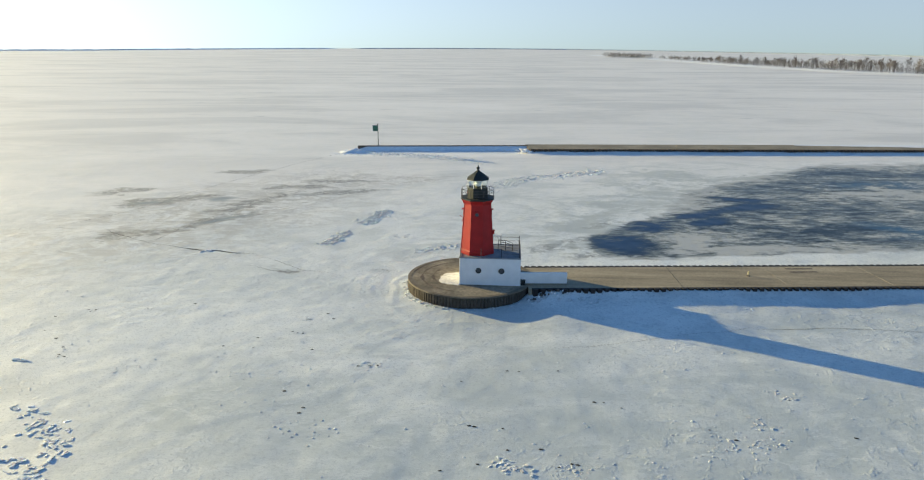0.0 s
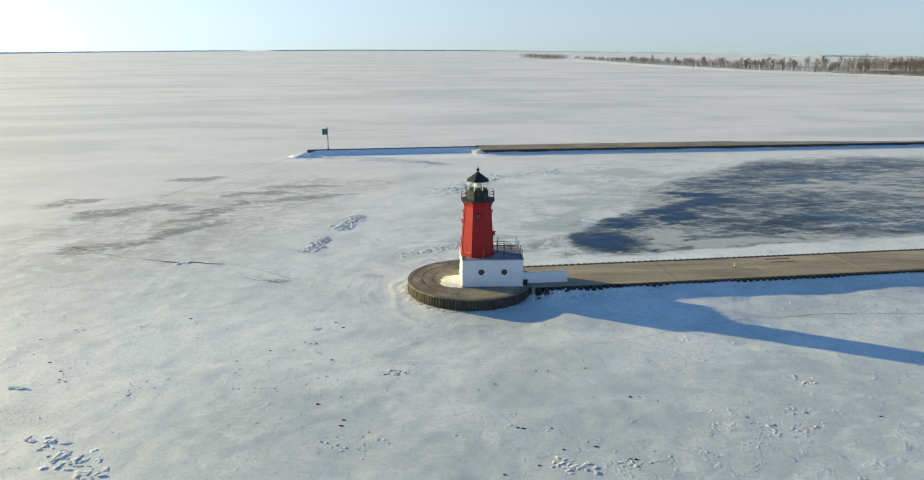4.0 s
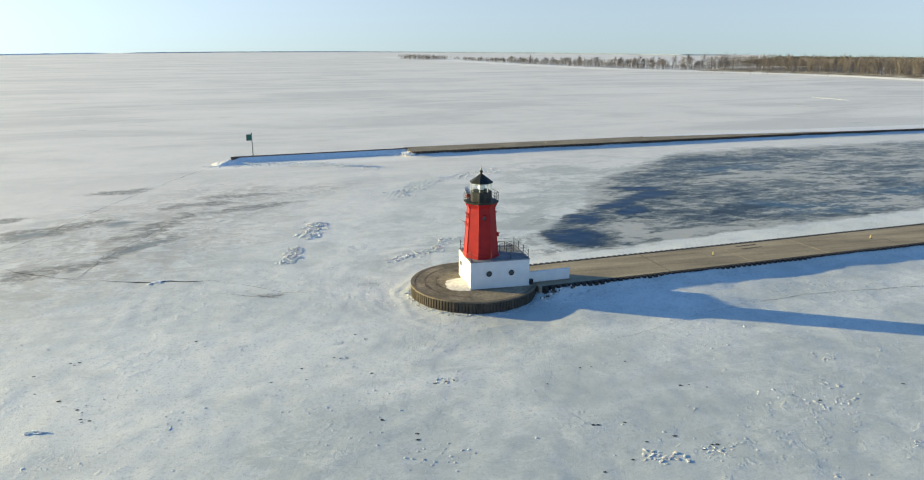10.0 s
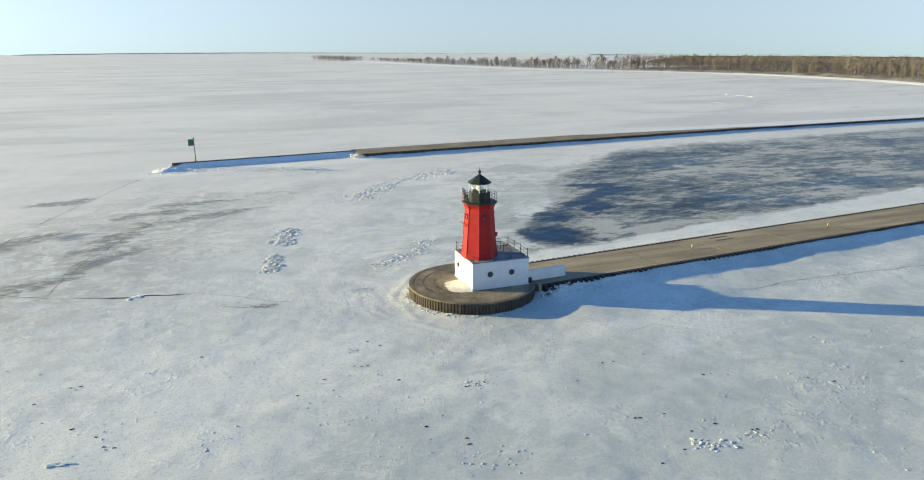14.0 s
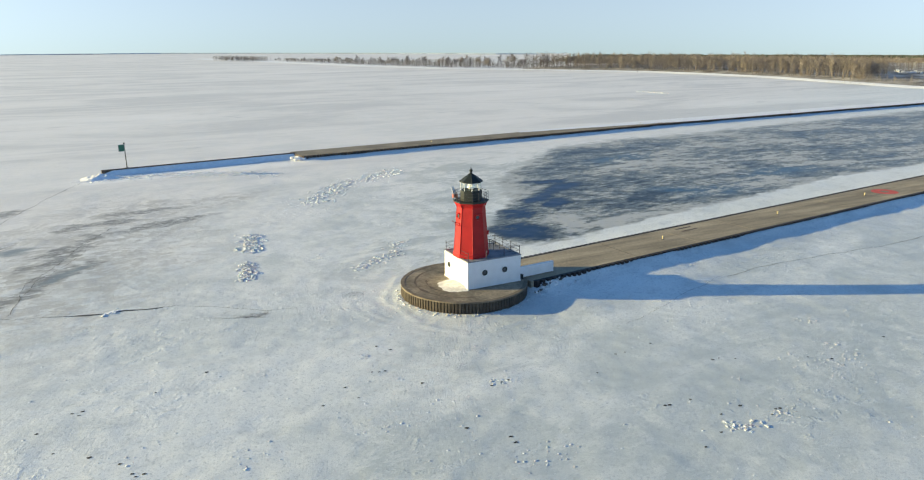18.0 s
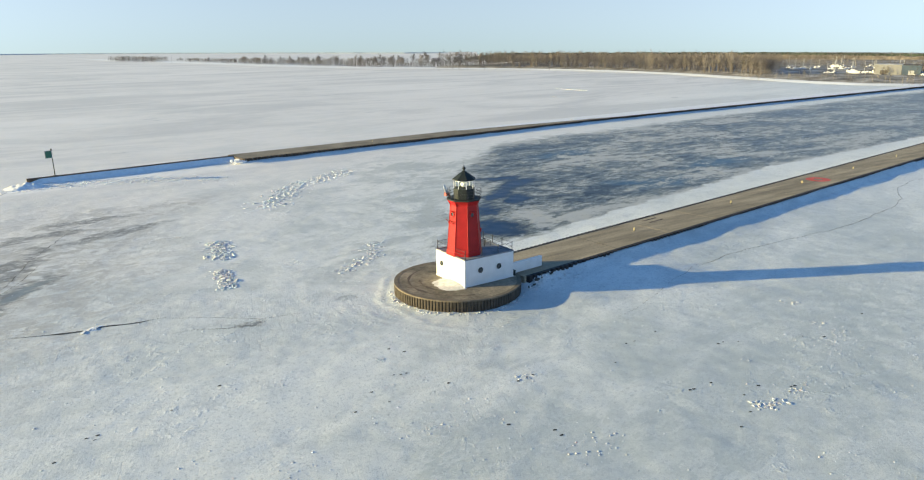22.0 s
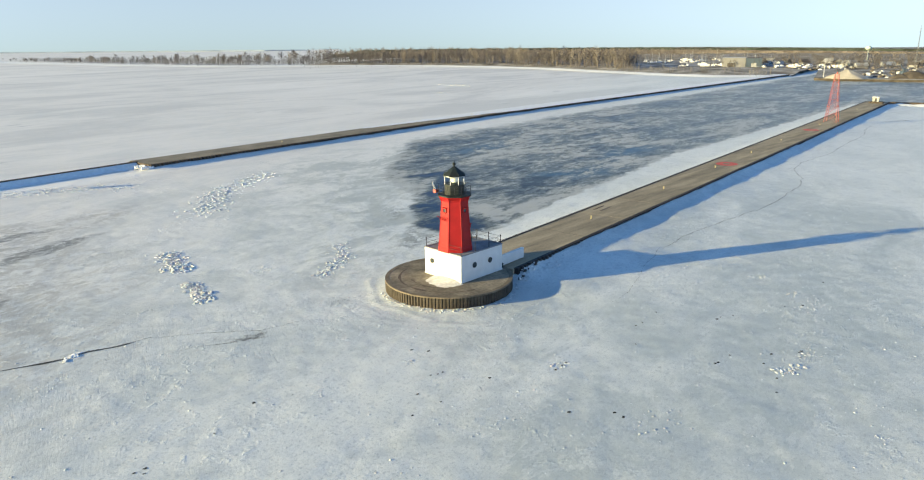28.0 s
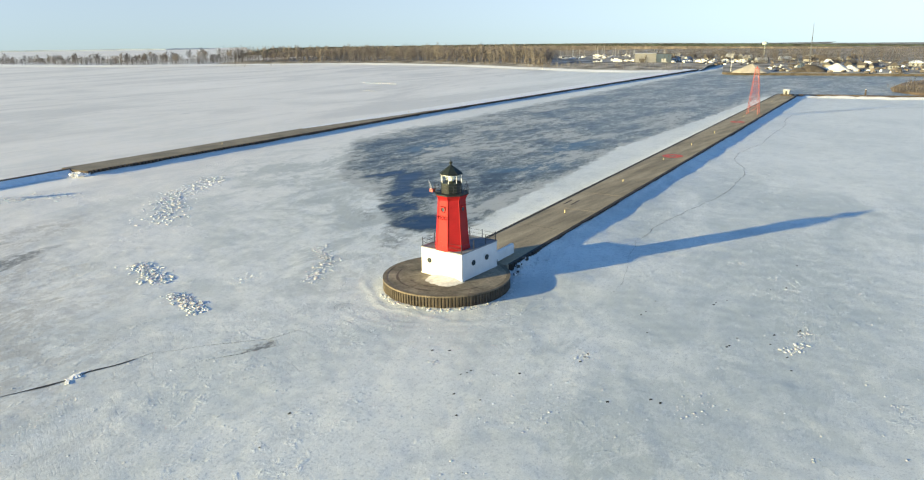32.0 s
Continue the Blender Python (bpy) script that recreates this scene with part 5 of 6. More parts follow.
def snow_lumps():
    """Loose crumbs and small clods over the snow, thickest where feet and wind have broken the crust."""
    r = random.Random(31)
    g = Geo()
    beds = [(r.uniform(-60, 75), r.uniform(-58, 30), r.uniform(0.4, 3.0)) for _ in range(150)]
    beds += [(30.3, -23.1, 1.2), (26.3, -28.9, 1.5), (22.6, -31.8, 1.2), (26.1, -31.5, 1.0), (21.8, -33.7, 1.0), (10.9, -35.9, 1.2), (-6.8, -20.3, 1.2), (-19.7, -22.8, 1.4), (-30.4, -22.8, 1.0), (-26.3, -7.8, 1.0), (-11.2, -31.5, 2.0), (-38.0, -27.5, 2.2)] * 3
    for _ in range(3800):
        if r.random() < 0.6:
            bx, by, bs = r.choice(beds)
            x, y = bx + r.gauss(0, bs), by + r.gauss(0, bs * 0.6)
        else:
            x, y = r.uniform(-75, 80), r.uniform(-60, 45)
        if math.hypot(x - HEAD[0], y - HEAD[1]) < HEAD_R + 0.7 or (x > 4 and y - (4.0 + 0.101 * (x - 15)) + 4.2 > -2.5):
            continue
        s = 0.04 + 0.12 * r.random() ** 4
        n, z, a0 = 7, ground_z(x, y), r.uniform(0, 6.3)
        top = s * r.uniform(0.22, 0.42)
        ring = [(x + s * r.uniform(0.7, 1.2) * math.cos(a0 + 6.2832 * i / n) * 1.2, y + s * r.uniform(0.7, 1.2) * math.sin(a0 + 6.2832 * i / n), z - 0.03) for i in range(n)]
        up = [(x + (p[0] - x) * 0.55, y + (p[1] - y) * 0.55, z + top * r.uniform(0.6, 1.0)) for p in ring]
        g.add(ring + up, [(i, (i + 1) % n, n + (i + 1) % n, n + i) for i in range(n)] + [tuple(range(n, 2 * n))])
    return single("snow_crumbs", g, RUBBLE, "loose crumbs and clods of snow", "snow", kind="stuff", smooth=True)


snow_lumps()


def pits():
    """Small dark holes where the crust is broken through to wet ice."""
    r = random.Random(41)
    lake_side = [(-42.2, -8.2), (-41.4, -8.2), (-41.7, -8.8), (-44.7, -10.6), (-43.5, -14.4), (-41.0, -16.3), (-39.0, -18.3), (-38.3, -20.1), (-38.1, -20.6), (-37.5, -20.5), (-30.9, -5.3), (-23.0, -16.7), (-35.6, -7.4), (-14.5, -7.2), (-13.5, -8.6), (-17.0, -12.6), (-16.4, -12.9), (-15.8, -12.9), (-13.7, -16.9), (-8.3, -20.3), (-7.2, -20.2), (-6.5, -20.1), (-20.2, -14.3), (-19.8, -16.8), (-13.8, -25.8)]
    pier_side = [(-11.3, -28.6), (-11.4, -29.5), (13.6, -25.7), (14.4, -25.7), (15.8, -26.5), (6.0, -20.2), (7.1, -20.3), (10.8, -19.9), (1.8, -22.7), (33.7, -30.0), (22.4, -29.6), (24.1, -31.0), (3.0, -30.5), (3.4, -30.6), (5.7, -30.7), (8.7, -33.5), (6.1, -33.8), (3.9, -35.9), (9.9, -35.8), (10.9, -35.3), (11.3, -35.4), (1.2, -36.9)]
    spots = lake_side + pier_side
    for x, y in spots:
        for _ in range(1):
            px, py = x, y
            g = Geo()
            n = 10
            rad_ = 0.07 + 0.06 * r.random()
            z = ground_z(px, py)
            pts = [(0, 0, 0.0)] + [(rad_ * (0.7 + 0.6 * r.random()) * math.cos(6.2832 * i / n) * 1.5, rad_ * (0.7 + 0.6 * r.random()) * math.sin(6.2832 * i / n), 0.004) for i in range(n)]
            g.add(pts, [(0, 1 + i, 1 + (i + 1) % n) for i in range(n)])
            single("thaw_hole", g, CRACK, "small dark hole broken through the snow crust", "hole", group="holes in the snow crust", at=(px, py, z + 0.018))


pits()


def track(pts, seed):
    """Two low ridges that a sled has pressed up."""
    g = Geo()
    for off in (-0.45, 0.45):
        v = []
        n = 0
        for (xa, ya), (xb, yb) in zip(pts, pts[1:]):
            k = max(2, int(math.dist((xa, ya), (xb, yb)) / 0.7))
            d = Vector((ya - yb, xb - xa)).normalized()
            for i in range(k):
                x = xa + (xb - xa) * i / k + d.x * (off + 0.1 * noise.noise((i * 0.2, off, seed)))
                y = ya + (yb - ya) * i / k + d.y * (off + 0.1 * noise.noise((i * 0.2, off, seed)))
                h = 0.002 + 0.026 * max(0.0, noise.noise((i * 0.35, seed, off)))
                for w, hh in ((-0.15, -0.02), (0, h), (0.15, -0.02)):
                    px, py = x + d.x * w, y + d.y * w
                    v.append((px, py, ground_z(px, py) + hh))
                n += 1
        g.add(v, [(3 * i + j, 3 * i + j + 1, 3 * i + j + 4, 3 * i + j + 3) for i in range(n - 1) for j in range(2)])
    single("sled_track", g, ICE, "faint sled track pressed into the snow", "track", kind="structure", smooth=True)


track([(-34, -24.8), (-20.5, -26.6), (-12.8, -27.6), (-5, -28.1), (3.1, -28.8), (10.5, -29.8), (22, -30.2)], 1)
track([(15.6, -34.5), (22, -35.6), (28, -36.9), (38, -39), (49, -41), (62, -43)], 2)


# -- far shore --
def spike(g, p, q, w):
    """A thin tapering twig that ends in a point."""
    d = Vector(q) - Vector(p)
    a = d.orthogonal().normalized() * w
    b = d.cross(a).normalized() * w
    g.add([p + a, p - a * 0.5 + b * 0.87, p - a * 0.5 - b * 0.87, q], [(0, 1, 3), (1, 2, 3), (2, 0, 3)])


def tree_arrays(seed, height, limbs, twigs, spread):
    """Trunk and crown of one bare tree: tapered trunk, forking limbs, many thin twigs; as two bodies."""
    r = random.Random(seed)
    trunk, crown = Geo(), Geo()
    bend = Vector((r.uniform(-0.4, 0.4), r.uniform(-0.4, 0.4), 0))
    mid = Vector((0, 0, height * 0.5)) + bend
    top = Vector((0, 0, height * 0.93)) + bend * 1.6
    w = height * 0.011
    trunk.tube((0, 0, -0.5), mid, w, w * 0.6, 5)
    spike(trunk, mid, top, w * 0.65)
    ends = []
    for i in range(limbs):
        f = r.uniform(0.22, 0.9)
        p = mid * (f / 0.5) if f < 0.5 else mid + (top - mid) * ((f - 0.5) / 0.43)
        a = r.uniform(0, 6.283)
        L = height * spread * (1.15 - f) * r.uniform(0.7, 1.2)
        e = p + Vector((math.cos(a) * L, math.sin(a) * L, L * r.uniform(0.8, 1.7)))
        spike(crown, p, e, w * 0.42 * (1.1 - f * 0.6))
        ends.append((p, e))
    for i in range(twigs):
        p, e = r.choice(ends)
        q = p + (e - p) * r.uniform(0.3, 1.0)
        a = r.uniform(0, 6.283)
        L = height * r.uniform(0.05, 0.14)
        spike(crown, q, q + Vector((math.cos(a) * L * 0.7, math.sin(a) * L * 0.7, L * r.uniform(0.4, 1.1))), 0.055 + 0.035 * r.random())
    return trunk, crown


def joined(geos, places, name, mat, label, category, seed):
    """Many small copies in one mesh, each turned and scaled."""
    r = random.Random(seed)
    packs = []
    for g in geos:
        tri = []
        for f in g.f:
            for i in range(1, len(f) - 1):
                tri.append((f[0], f[i], f[i + 1]))
        packs.append((np.array([tuple(p) for p in g.v]), np.array(tri)))
    V, F, k = [], [], 0
    for x, y, z, s in places:
        v, f = packs[r.randrange(len(packs))]
        a = r.uniform(0, 6.283)
        c, n = math.cos(a), math.sin(a)
        wide = s * r.uniform(0.85, 1.2)
        V.append(np.stack([x + wide * (c * v[:, 0] - n * v[:, 1]), y + wide * (n * v[:, 0] + c * v[:, 1]), z + s * v[:, 2]], 1))
        F.append(f + k)
        k += len(v)
    V, F = np.concatenate(V), np.concatenate(F)
    me = bpy.data.meshes.new(name)
    me.vertices.add(len(V))
    me.vertices.foreach_set("co", V.ravel())
    me.loops.add(F.size)
    me.loops.foreach_set("vertex_index", F.ravel())
    me.polygons.add(len(F))
    me.polygons.foreach_set("loop_start", np.arange(len(F)) * 3)
    me.materials.append(mat)
    me.update(calc_edges=True)
    return single(name, me, mat, label, category, kind="stuff")


def along(pts, f):
    segs = [(a, b, math.dist(a, b)) for a, b in zip(pts, pts[1:])]
    f *= sum(s[2] for s in segs)
    for a, b, L in segs:
        if f <= L:
            return a[0] + (b[0] - a[0]) * f / L, a[1] + (b[1] - a[1]) * f / L
        f -= L
    return pts[-1]


tr = random.Random(11)
kinds = []
for i in range(6):
    trunk_g, crown_g = tree_arrays(50 + i, 1.0 * (15 + 1.2 * i), 16, 150, 0.26)
    mat = BARK_PALE if i % 3 == 0 else BARK
    kinds.append((trunk_g.mesh("trunk", mat), crown_g.mesh("crown", mat)))
for i in range(3):
    trunk_g, crown_g = tree_arrays(60 + i, 11.0 + i, 30, 520, 0.46)
    kinds.append((trunk_g.mesh("trunk", BARK), crown_g.mesh("crown", BARK)))
NEAR_WOOD = [(400, 648), (452, 568), (484, 500), (495, 430), (491, 360), (478, 300), (472, 276)]
SPARSE_WOOD = [(240, 1172), (296, 884), (346, 719), (402, 648)]


def bare_tree(x, y, s, k, group):
    t = thing("bare_tree", "tall bare leafless tree on the snowy shore", "tree", (x, y, 1.0), tr.uniform(0, 360), group)
    t.scale = (s, s, s)
    for nm, me in zip(("trunk", "crown"), kinds[k]):
        part(nm, me, None, t)


for i in range(170):
    x, y = along(NEAR_WOOD, (i + tr.random()) / 170)
    bare_tree(x + 13 + tr.uniform(0, 14), y + 3, tr.uniform(0.66, 1.0), tr.randrange(6), "trees along the wooded shore")
clumps = [(0.03, 0.5), (0.10, 0.55), (0.17, 0.6), (0.25, 0.55), (0.33, 0.7), (0.40, 0.9), (0.45, 0.95), (0.53, 0.75), (0.60, 0.95), (0.66, 0.8), (0.73, 1.0), (0.80, 0.9), (0.86, 1.1), (0.92, 1.1), (0.97, 1.15)]
for i in range(110):
    cf, ch = clumps[i % len(clumps)]
    x, y = along(SPARSE_WOOD, min(1, max(0, tr.gauss(cf, 0.022))))
    far_f = (y - 640) / 540
    bare_tree(x + 4 + tr.uniform(0, 26), y + 14 * math.sin(i * 0.9), tr.uniform(0.7, 1.1) * ch * (1 - 0.25 * max(0, far_f)), 6 + tr.randrange(3), "scattered trees on the far point")

stuff_t = [tree_arrays(80 + i, 17.0, 12, 60, 0.26) for i in range(4)]
both = []
for a, b in stuff_t:
    g = Geo()
    g.add(a.v, a.f)
    g.add(b.v, b.f)
    both.append(g)
places = []
for i in range(1500):
    x, y = along(NEAR_WOOD, tr.random())
    d = 18 + 95 * tr.random() ** 1.2
    if y < 300:
        d = min(d, 12 + 45 * tr.random())
    places.append((x + d, y + d * 0.15, 1.5, tr.uniform(0.62, 1.0)))
joined(both, places, "woods", BARK, "dense bare brown winter woods", "woods", 5)
places = [(x + tr.uniform(6, 60), y, 1.0, tr.uniform(0.15, 0.62) * (1 if y < 800 else 0.7)) for x, y in (along(SPARSE_WOOD, 1 - tr.random() ** 1.3 * (0.5 + 0.5 * (int(tr.random() * 9) / 9))) for _ in range(900))]
joined(both, places, "thicket", BARK, "low bare brown thicket on the far point", "thicket", 6)
places = [(x + tr.uniform(3, 40), y, 0.6, tr.uniform(0.18, 0.44)) for x, y in (along(SPARSE_WOOD, tr.random() ** 0.8) for _ in range(1000))]
joined(both, places, "brush", BARK_DARK, "low dark brush on the far point", "brush", 15)
# the low point's end
places = [(x + tr.uniform(0, 30), y, 0.4, tr.uniform(0.30, 0.55)) for x, y in (along([(172, 1310), (190, 1260), (222, 1190)], tr.random()) for _ in range(420))]
joined(both, places, "thicket", BARK_DARK, "low brown brush on the tip of the far point", "thicket", 7)
# brush under the trees
places = [(x + tr.uniform(0, 30), y, 0.8, tr.uniform(0.10, 0.26)) for x, y in (along(NEAR_WOOD, tr.random()) for _ in range(700))]
joined(both, places, "brush", BRUSH, "brown brush along the wooded shore", "brush", 8)
places = [(452 + tr.uniform(0, 40), 140 + tr.uniform(0, 150), 0.8, tr.uniform(0.10, 0.36)) for _ in range(330)]
joined(both, places, "brush", BARK_PALE, "pale bare brush by the river mouth", "brush", 9)

# snow edge along the beach
sb = Geo()
sv = []
sh = SHORE[1:]
fine = [along(sh, i / 160) for i in range(161)]
for i, (x, y) in enumerate(fine):
    j = 3.0 * noise.noise((x * 0.02, y * 0.02, 5))
    for dx, z in ((-7 + j, -0.2), (-3 + j, 0.55 + 0.6 * max(0, noise.noise((x * 0.03, y * 0.05, 1)))), (3, 1.0), (9, 0.7)):
        sv.append((x + dx, y, z))
sb.add(sv, [(4 * i + k, 4 * i + k + 1, 4 * i + k + 5, 4 * i + k + 4) for i in range(160) for k in range(3)])
single("snow_bank", sb, SNOW, "white snow bank along the wooded beach", "snow bank", kind="structure", smooth=True)

# land behind the harbour
land("ground_quay", [(447, 112), (446, 104), (452, 78), (460, 50), (467, 22), (475, -4), (488, -60), (505, -150), (540, -300)], (1, 0.31, 0), "brown gravel quay with snow patches", QUAY, 1.4, 1.6)
land("ground_town", [(520, 262), (545, 214), (572, 190), (600, 170), (640, 150)], (1, 0.1, 0), "snow-patched low ground of the harbour town", QUAY, 0.8, 1.2)
land("ground_bank", [(392, 0), (362, 1), (338, -3), (322, -15), (318, -40), (330, -90), (350, -160)], (1, -0.45, 0), "dry brown grassy bank", GRASS, 0.8, 1.6)
qw = Geo()
edge = [(446.6, 112), (445.6, 104), (451.6, 78), (459.6, 50), (466.6, 22), (474.6, -4), (487.5, -60), (504.5, -150)]
for (xa, ya), (xb, yb) in zip(edge, edge[1:]):
    qw.add([(xa, ya, -0.3), (xb, yb, -0.3), (xb, yb, 1.35), (xa, ya, 1.35), (xa + 0.8, ya, -0.3), (xb + 0.8, yb, -0.3), (xb + 0.8, yb, 1.35), (xa + 0.8, ya, 1.35)],
           [(3, 2, 1, 0), (3, 7, 6, 2), (4, 5, 6, 7), (0, 1, 5, 4), (0, 4, 7, 3), (1, 2, 6, 5)])
single("quay_wall", qw, COAL, "dark steel quay wall", "quay wall", kind="structure")

# breakwater from the hut, with snow banked on it
bw = Geo()
line = [(284, 31.5), (291, 28), (296, 14), (300, -5), (307, -19), (322, -45), (345, -90), (380, -160)]
for (xa, ya), (xb, yb) in zip(line, line[1:]):
    bw.add([(xa, ya, -0.3), (xb, yb, -0.3), (xb, yb, 1.1), (xa, ya, 1.1), (xa + 2, ya + 0.4, -0.3), (xb + 2, yb + 0.4, -0.3), (xb + 2, yb + 0.4, 1.1), (xa + 2, ya + 0.4, 1.1)],
           [(3, 2, 1, 0), (3, 7, 6, 2), (4, 5, 6, 7), (0, 1, 5, 4), (0, 4, 7, 3), (1, 2, 6, 5)])
single("breakwater", bw, PILE, "low dark breakwater at the pier's root", "breakwater", kind="structure")
bank_g = Geo()
bline = [along([(285, 28.5), (292, 23), (296.5, 10), (300, -8), (307, -22), (322, -48), (345, -93)], i / 80) for i in range(81)]
bv = []
for i, (x, y) in enumerate(bline):
    h = 0.75 + 0.5 * noise.noise((i * 0.35, 2, 0)) + 0.25 * noise.noise((i * 1.1, 5, 0))
    for dx, z in ((-4.5 - noise.noise((i * 0.3, 7, 1)), -0.15), (-2.6, h * 0.7), (-1.0, h), (0.4, h * 0.8)):
        bv.append((x + dx, y - 0.2, z))
bank_g.add(bv, [(4 * i + k, 4 * i + k + 1, 4 * i + k + 5, 4 * i + k + 4) for i in range(80) for k in range(3)])
single("snow_bank", bank_g, SNOW, "white snow bank along the breakwater", "snow bank", kind="structure", smooth=True)
ridge("snow and broken ice banked along the breakwater", [(286, 27), (294, 12), (298, -6), (305, -20), (320, -45)], 1.1, 260, 1.2, 29)
stake = thing("mooring_pile", "dark timber pile standing by the breakwater", "pile", (312, 4, 0))
part("shaft", Geo().tube((0, 0, -0.4), (0.1, 0, 2.6), 0.35, 0.3, 8), PILE, stake)
part("cap", Geo().ring_stack((0.1, 0, 2.6), [(0.36, 0), (0.36, 0.12), (0.2, 0.2)], 8), SNOW, stake)
places = [(328 + tr.uniform(0, 60), -16 + tr.uniform(-50, 10), 0.6, tr.uniform(0.08, 0.32)) for _ in range(260)]
joined(both, places, "brush", BRUSH, "dry brown brush on the bank", "brush", 10)
places = [(326 + tr.uniform(0, 30), -14 + tr.uniform(-40, 14), 0.6, tr.uniform(0.08, 0.2)) for _ in range(260)]
joined(both, places, "brush", BARK_PALE, "pale dry brush on the bank's edge", "brush", 16)


def heap(at, r, h, mat, label, flat=0.0, seed=0):
    g = Geo()
    n, k = 28, 7
    pts = [(0, 0, h)]
    for i in range(1, k + 1):
        f = i / k
        for j in range(n):
            a = 6.2832 * j / n
            q = r * (flat + (1 - flat) * f) * (1 + 0.22 * noise.noise((math.cos(a) * 2.0, math.sin(a) * 2.0, seed + f)))
            z = h * (1 - f) * (1 + 0.08 * noise.noise((math.cos(a) * 3, math.sin(a) * 3, seed + 4)))
            pts.append((q * math.cos(a), q * math.sin(a) * 1.2, z if i < k else -0.3))
    fs = [(0, 1 + j, 1 + (j + 1) % n) for j in range(n)]
    fs += [(1 + i * n + j, 1 + (i + 1) * n + j, 1 + (i + 1) * n + (j + 1) % n, 1 + i * n + (j + 1) % n) for i in range(k - 1) for j in range(n)]
    g.add(pts, fs)
    return single("gravel_mound", g, mat, label, "mound", "mounds on the quay", at=(*at, 1.6), smooth=True)


heap((456, 95), 11.0, 5.6, SAND, "pale tan sand heap on the quay", 0, 1)
heap((476, 62), 9.5, 4.4, COAL, "dark gravel heap on the quay", 0.25, 2)
heap((470, 68), 6, 2.6, COAL, "dark gravel heap on the quay", 0.2, 5)
heap((488, 48), 9.0, 5.4, SALT, "white salt heap on the quay", 0.03, 3)
heap((492, 41), 6.5, 4.2, SALT, "white salt heap on the quay", 0.05, 9)
heap((500, 52), 8, 2.2, COAL, "low brown gravel heap on the quay", 0.2, 4)


def house(x, y, w, d, h, turn, wall_m, roof_m, label, name="house", group="houses of the harbour town", z=1.6, pitch=0.45):
    """Walls, gable roof, a door and windows."""
    t = thing(name, label, "house", (x, y, z), turn, group)
    body = part("wall", Geo().box((0, 0, h / 2), (w, d, h)), wall_m, t)
    e, p = 0.5, d * pitch
    g = Geo()
    pts = [(-w / 2 - e, -d / 2 - e, h - 0.2), (w / 2 + e, -d / 2 - e, h - 0.2), (w / 2 + e, d / 2 + e, h - 0.2), (-w / 2 - e, d / 2 + e, h - 0.2), (-w / 2 - e, 0, h + p), (w / 2 + e, 0, h + p)]
    g.add(pts, [(0, 1, 5, 4), (2, 3, 4, 5), (0, 4, 3), (1, 2, 5), (3, 2, 1, 0)])
    part("roof", g, roof_m, t)
    part("door", Geo().box((-w / 2 - 0.03, 0, 1.05), (0.08, 1.0, 2.1)), DARK_ROOF, t)
    for s in (-0.3, 0.3):
        part("window", Geo().box((-w / 2 - 0.03, d * s, h * 0.55), (0.08, 1.1, 1.2)), WINDOW, body)
        part("window", Geo().box((w * s, -d / 2 - 0.03, h * 0.55), (1.1, 0.08, 1.2)), WINDOW, body)
    return t


ware = thing("warehouse", "large tan and blue-grey metal warehouse with flat roof", "warehouse", (568, 220, 1.2), 22)
part("wall", Geo().box((0, 0.0, 4.3), (24, 18.5, 8.6)), TAN_METAL, ware, "tan metal wall")
part("annex", Geo().box((-1.5, -15.8, 4.2), (22, 13, 8.4)), BLUE_METAL, ware, "blue-grey metal hall")
part("roof", Geo().box((0, 0.0, 8.75), (24.8, 19.2, 0.3)), PALE_METAL, ware)
part("roof", Geo().box((-1.5, -15.95, 8.55), (22.6, 13.3, 0.3)), DARK_ROOF, ware)
part("loading_door", Geo().box((-12.6, -16.0, 2.2), (0.2, 4.0, 4.4)), PALE_METAL, ware)
part("loading_door", Geo().box((-12.1, 3.0, 2.2), (0.2, 4.4, 4.4)), DARK_ROOF, ware)
hr = random.Random(17)
for i in range(30):
    f = (i + hr.random()) / 30
    x, y = 590 + 90 * hr.random(), 250 - f * 190 + hr.uniform(-5, 5)
    house(x, y, hr.uniform(6, 10), hr.uniform(4.5, 6), hr.uniform(2.0, 2.8), hr.uniform(0, 180), hr.choice((PALE_METAL, TAN_METAL, TAN_METAL, BLUE_METAL)), hr.choice((PALE_METAL, DARK_ROOF, DARK_ROOF, TAN_METAL)), "small white or tan town house with pitched roof")
house(522, 19, 7, 5.5, 2.6, 15, PALE_METAL, DARK_ROOF, "pale yellow shed with dark pitched roof")
house(590, -9, 26, 20, 6.0, 10, PALE_METAL, PALE_METAL, "large pale metal shed", pitch=0.08)
house(575, 10, 16, 10, 2.8, 10, PALE_METAL, SNOW, "long pale metal shed", pitch=0.15)
house(600, -45, 40, 24, 8.0, 5, PALE_METAL, PALE_METAL, "large pale metal shed", pitch=0.08)
for i in range(10):
    house(530 + hr.uniform(0, 60), 28 + hr.uniform(-6, 70), hr.uniform(4, 8), hr.uniform(3, 5), hr.uniform(1.6, 2.4), hr.uniform(0, 180), hr.choice((PALE_METAL, BLUE_METAL, TAN_METAL, BARK)), hr.choice((SNOW, DARK_ROOF, DARK_ROOF)), "low pale harbour shed behind the quay", "shed", "sheds behind the quay")


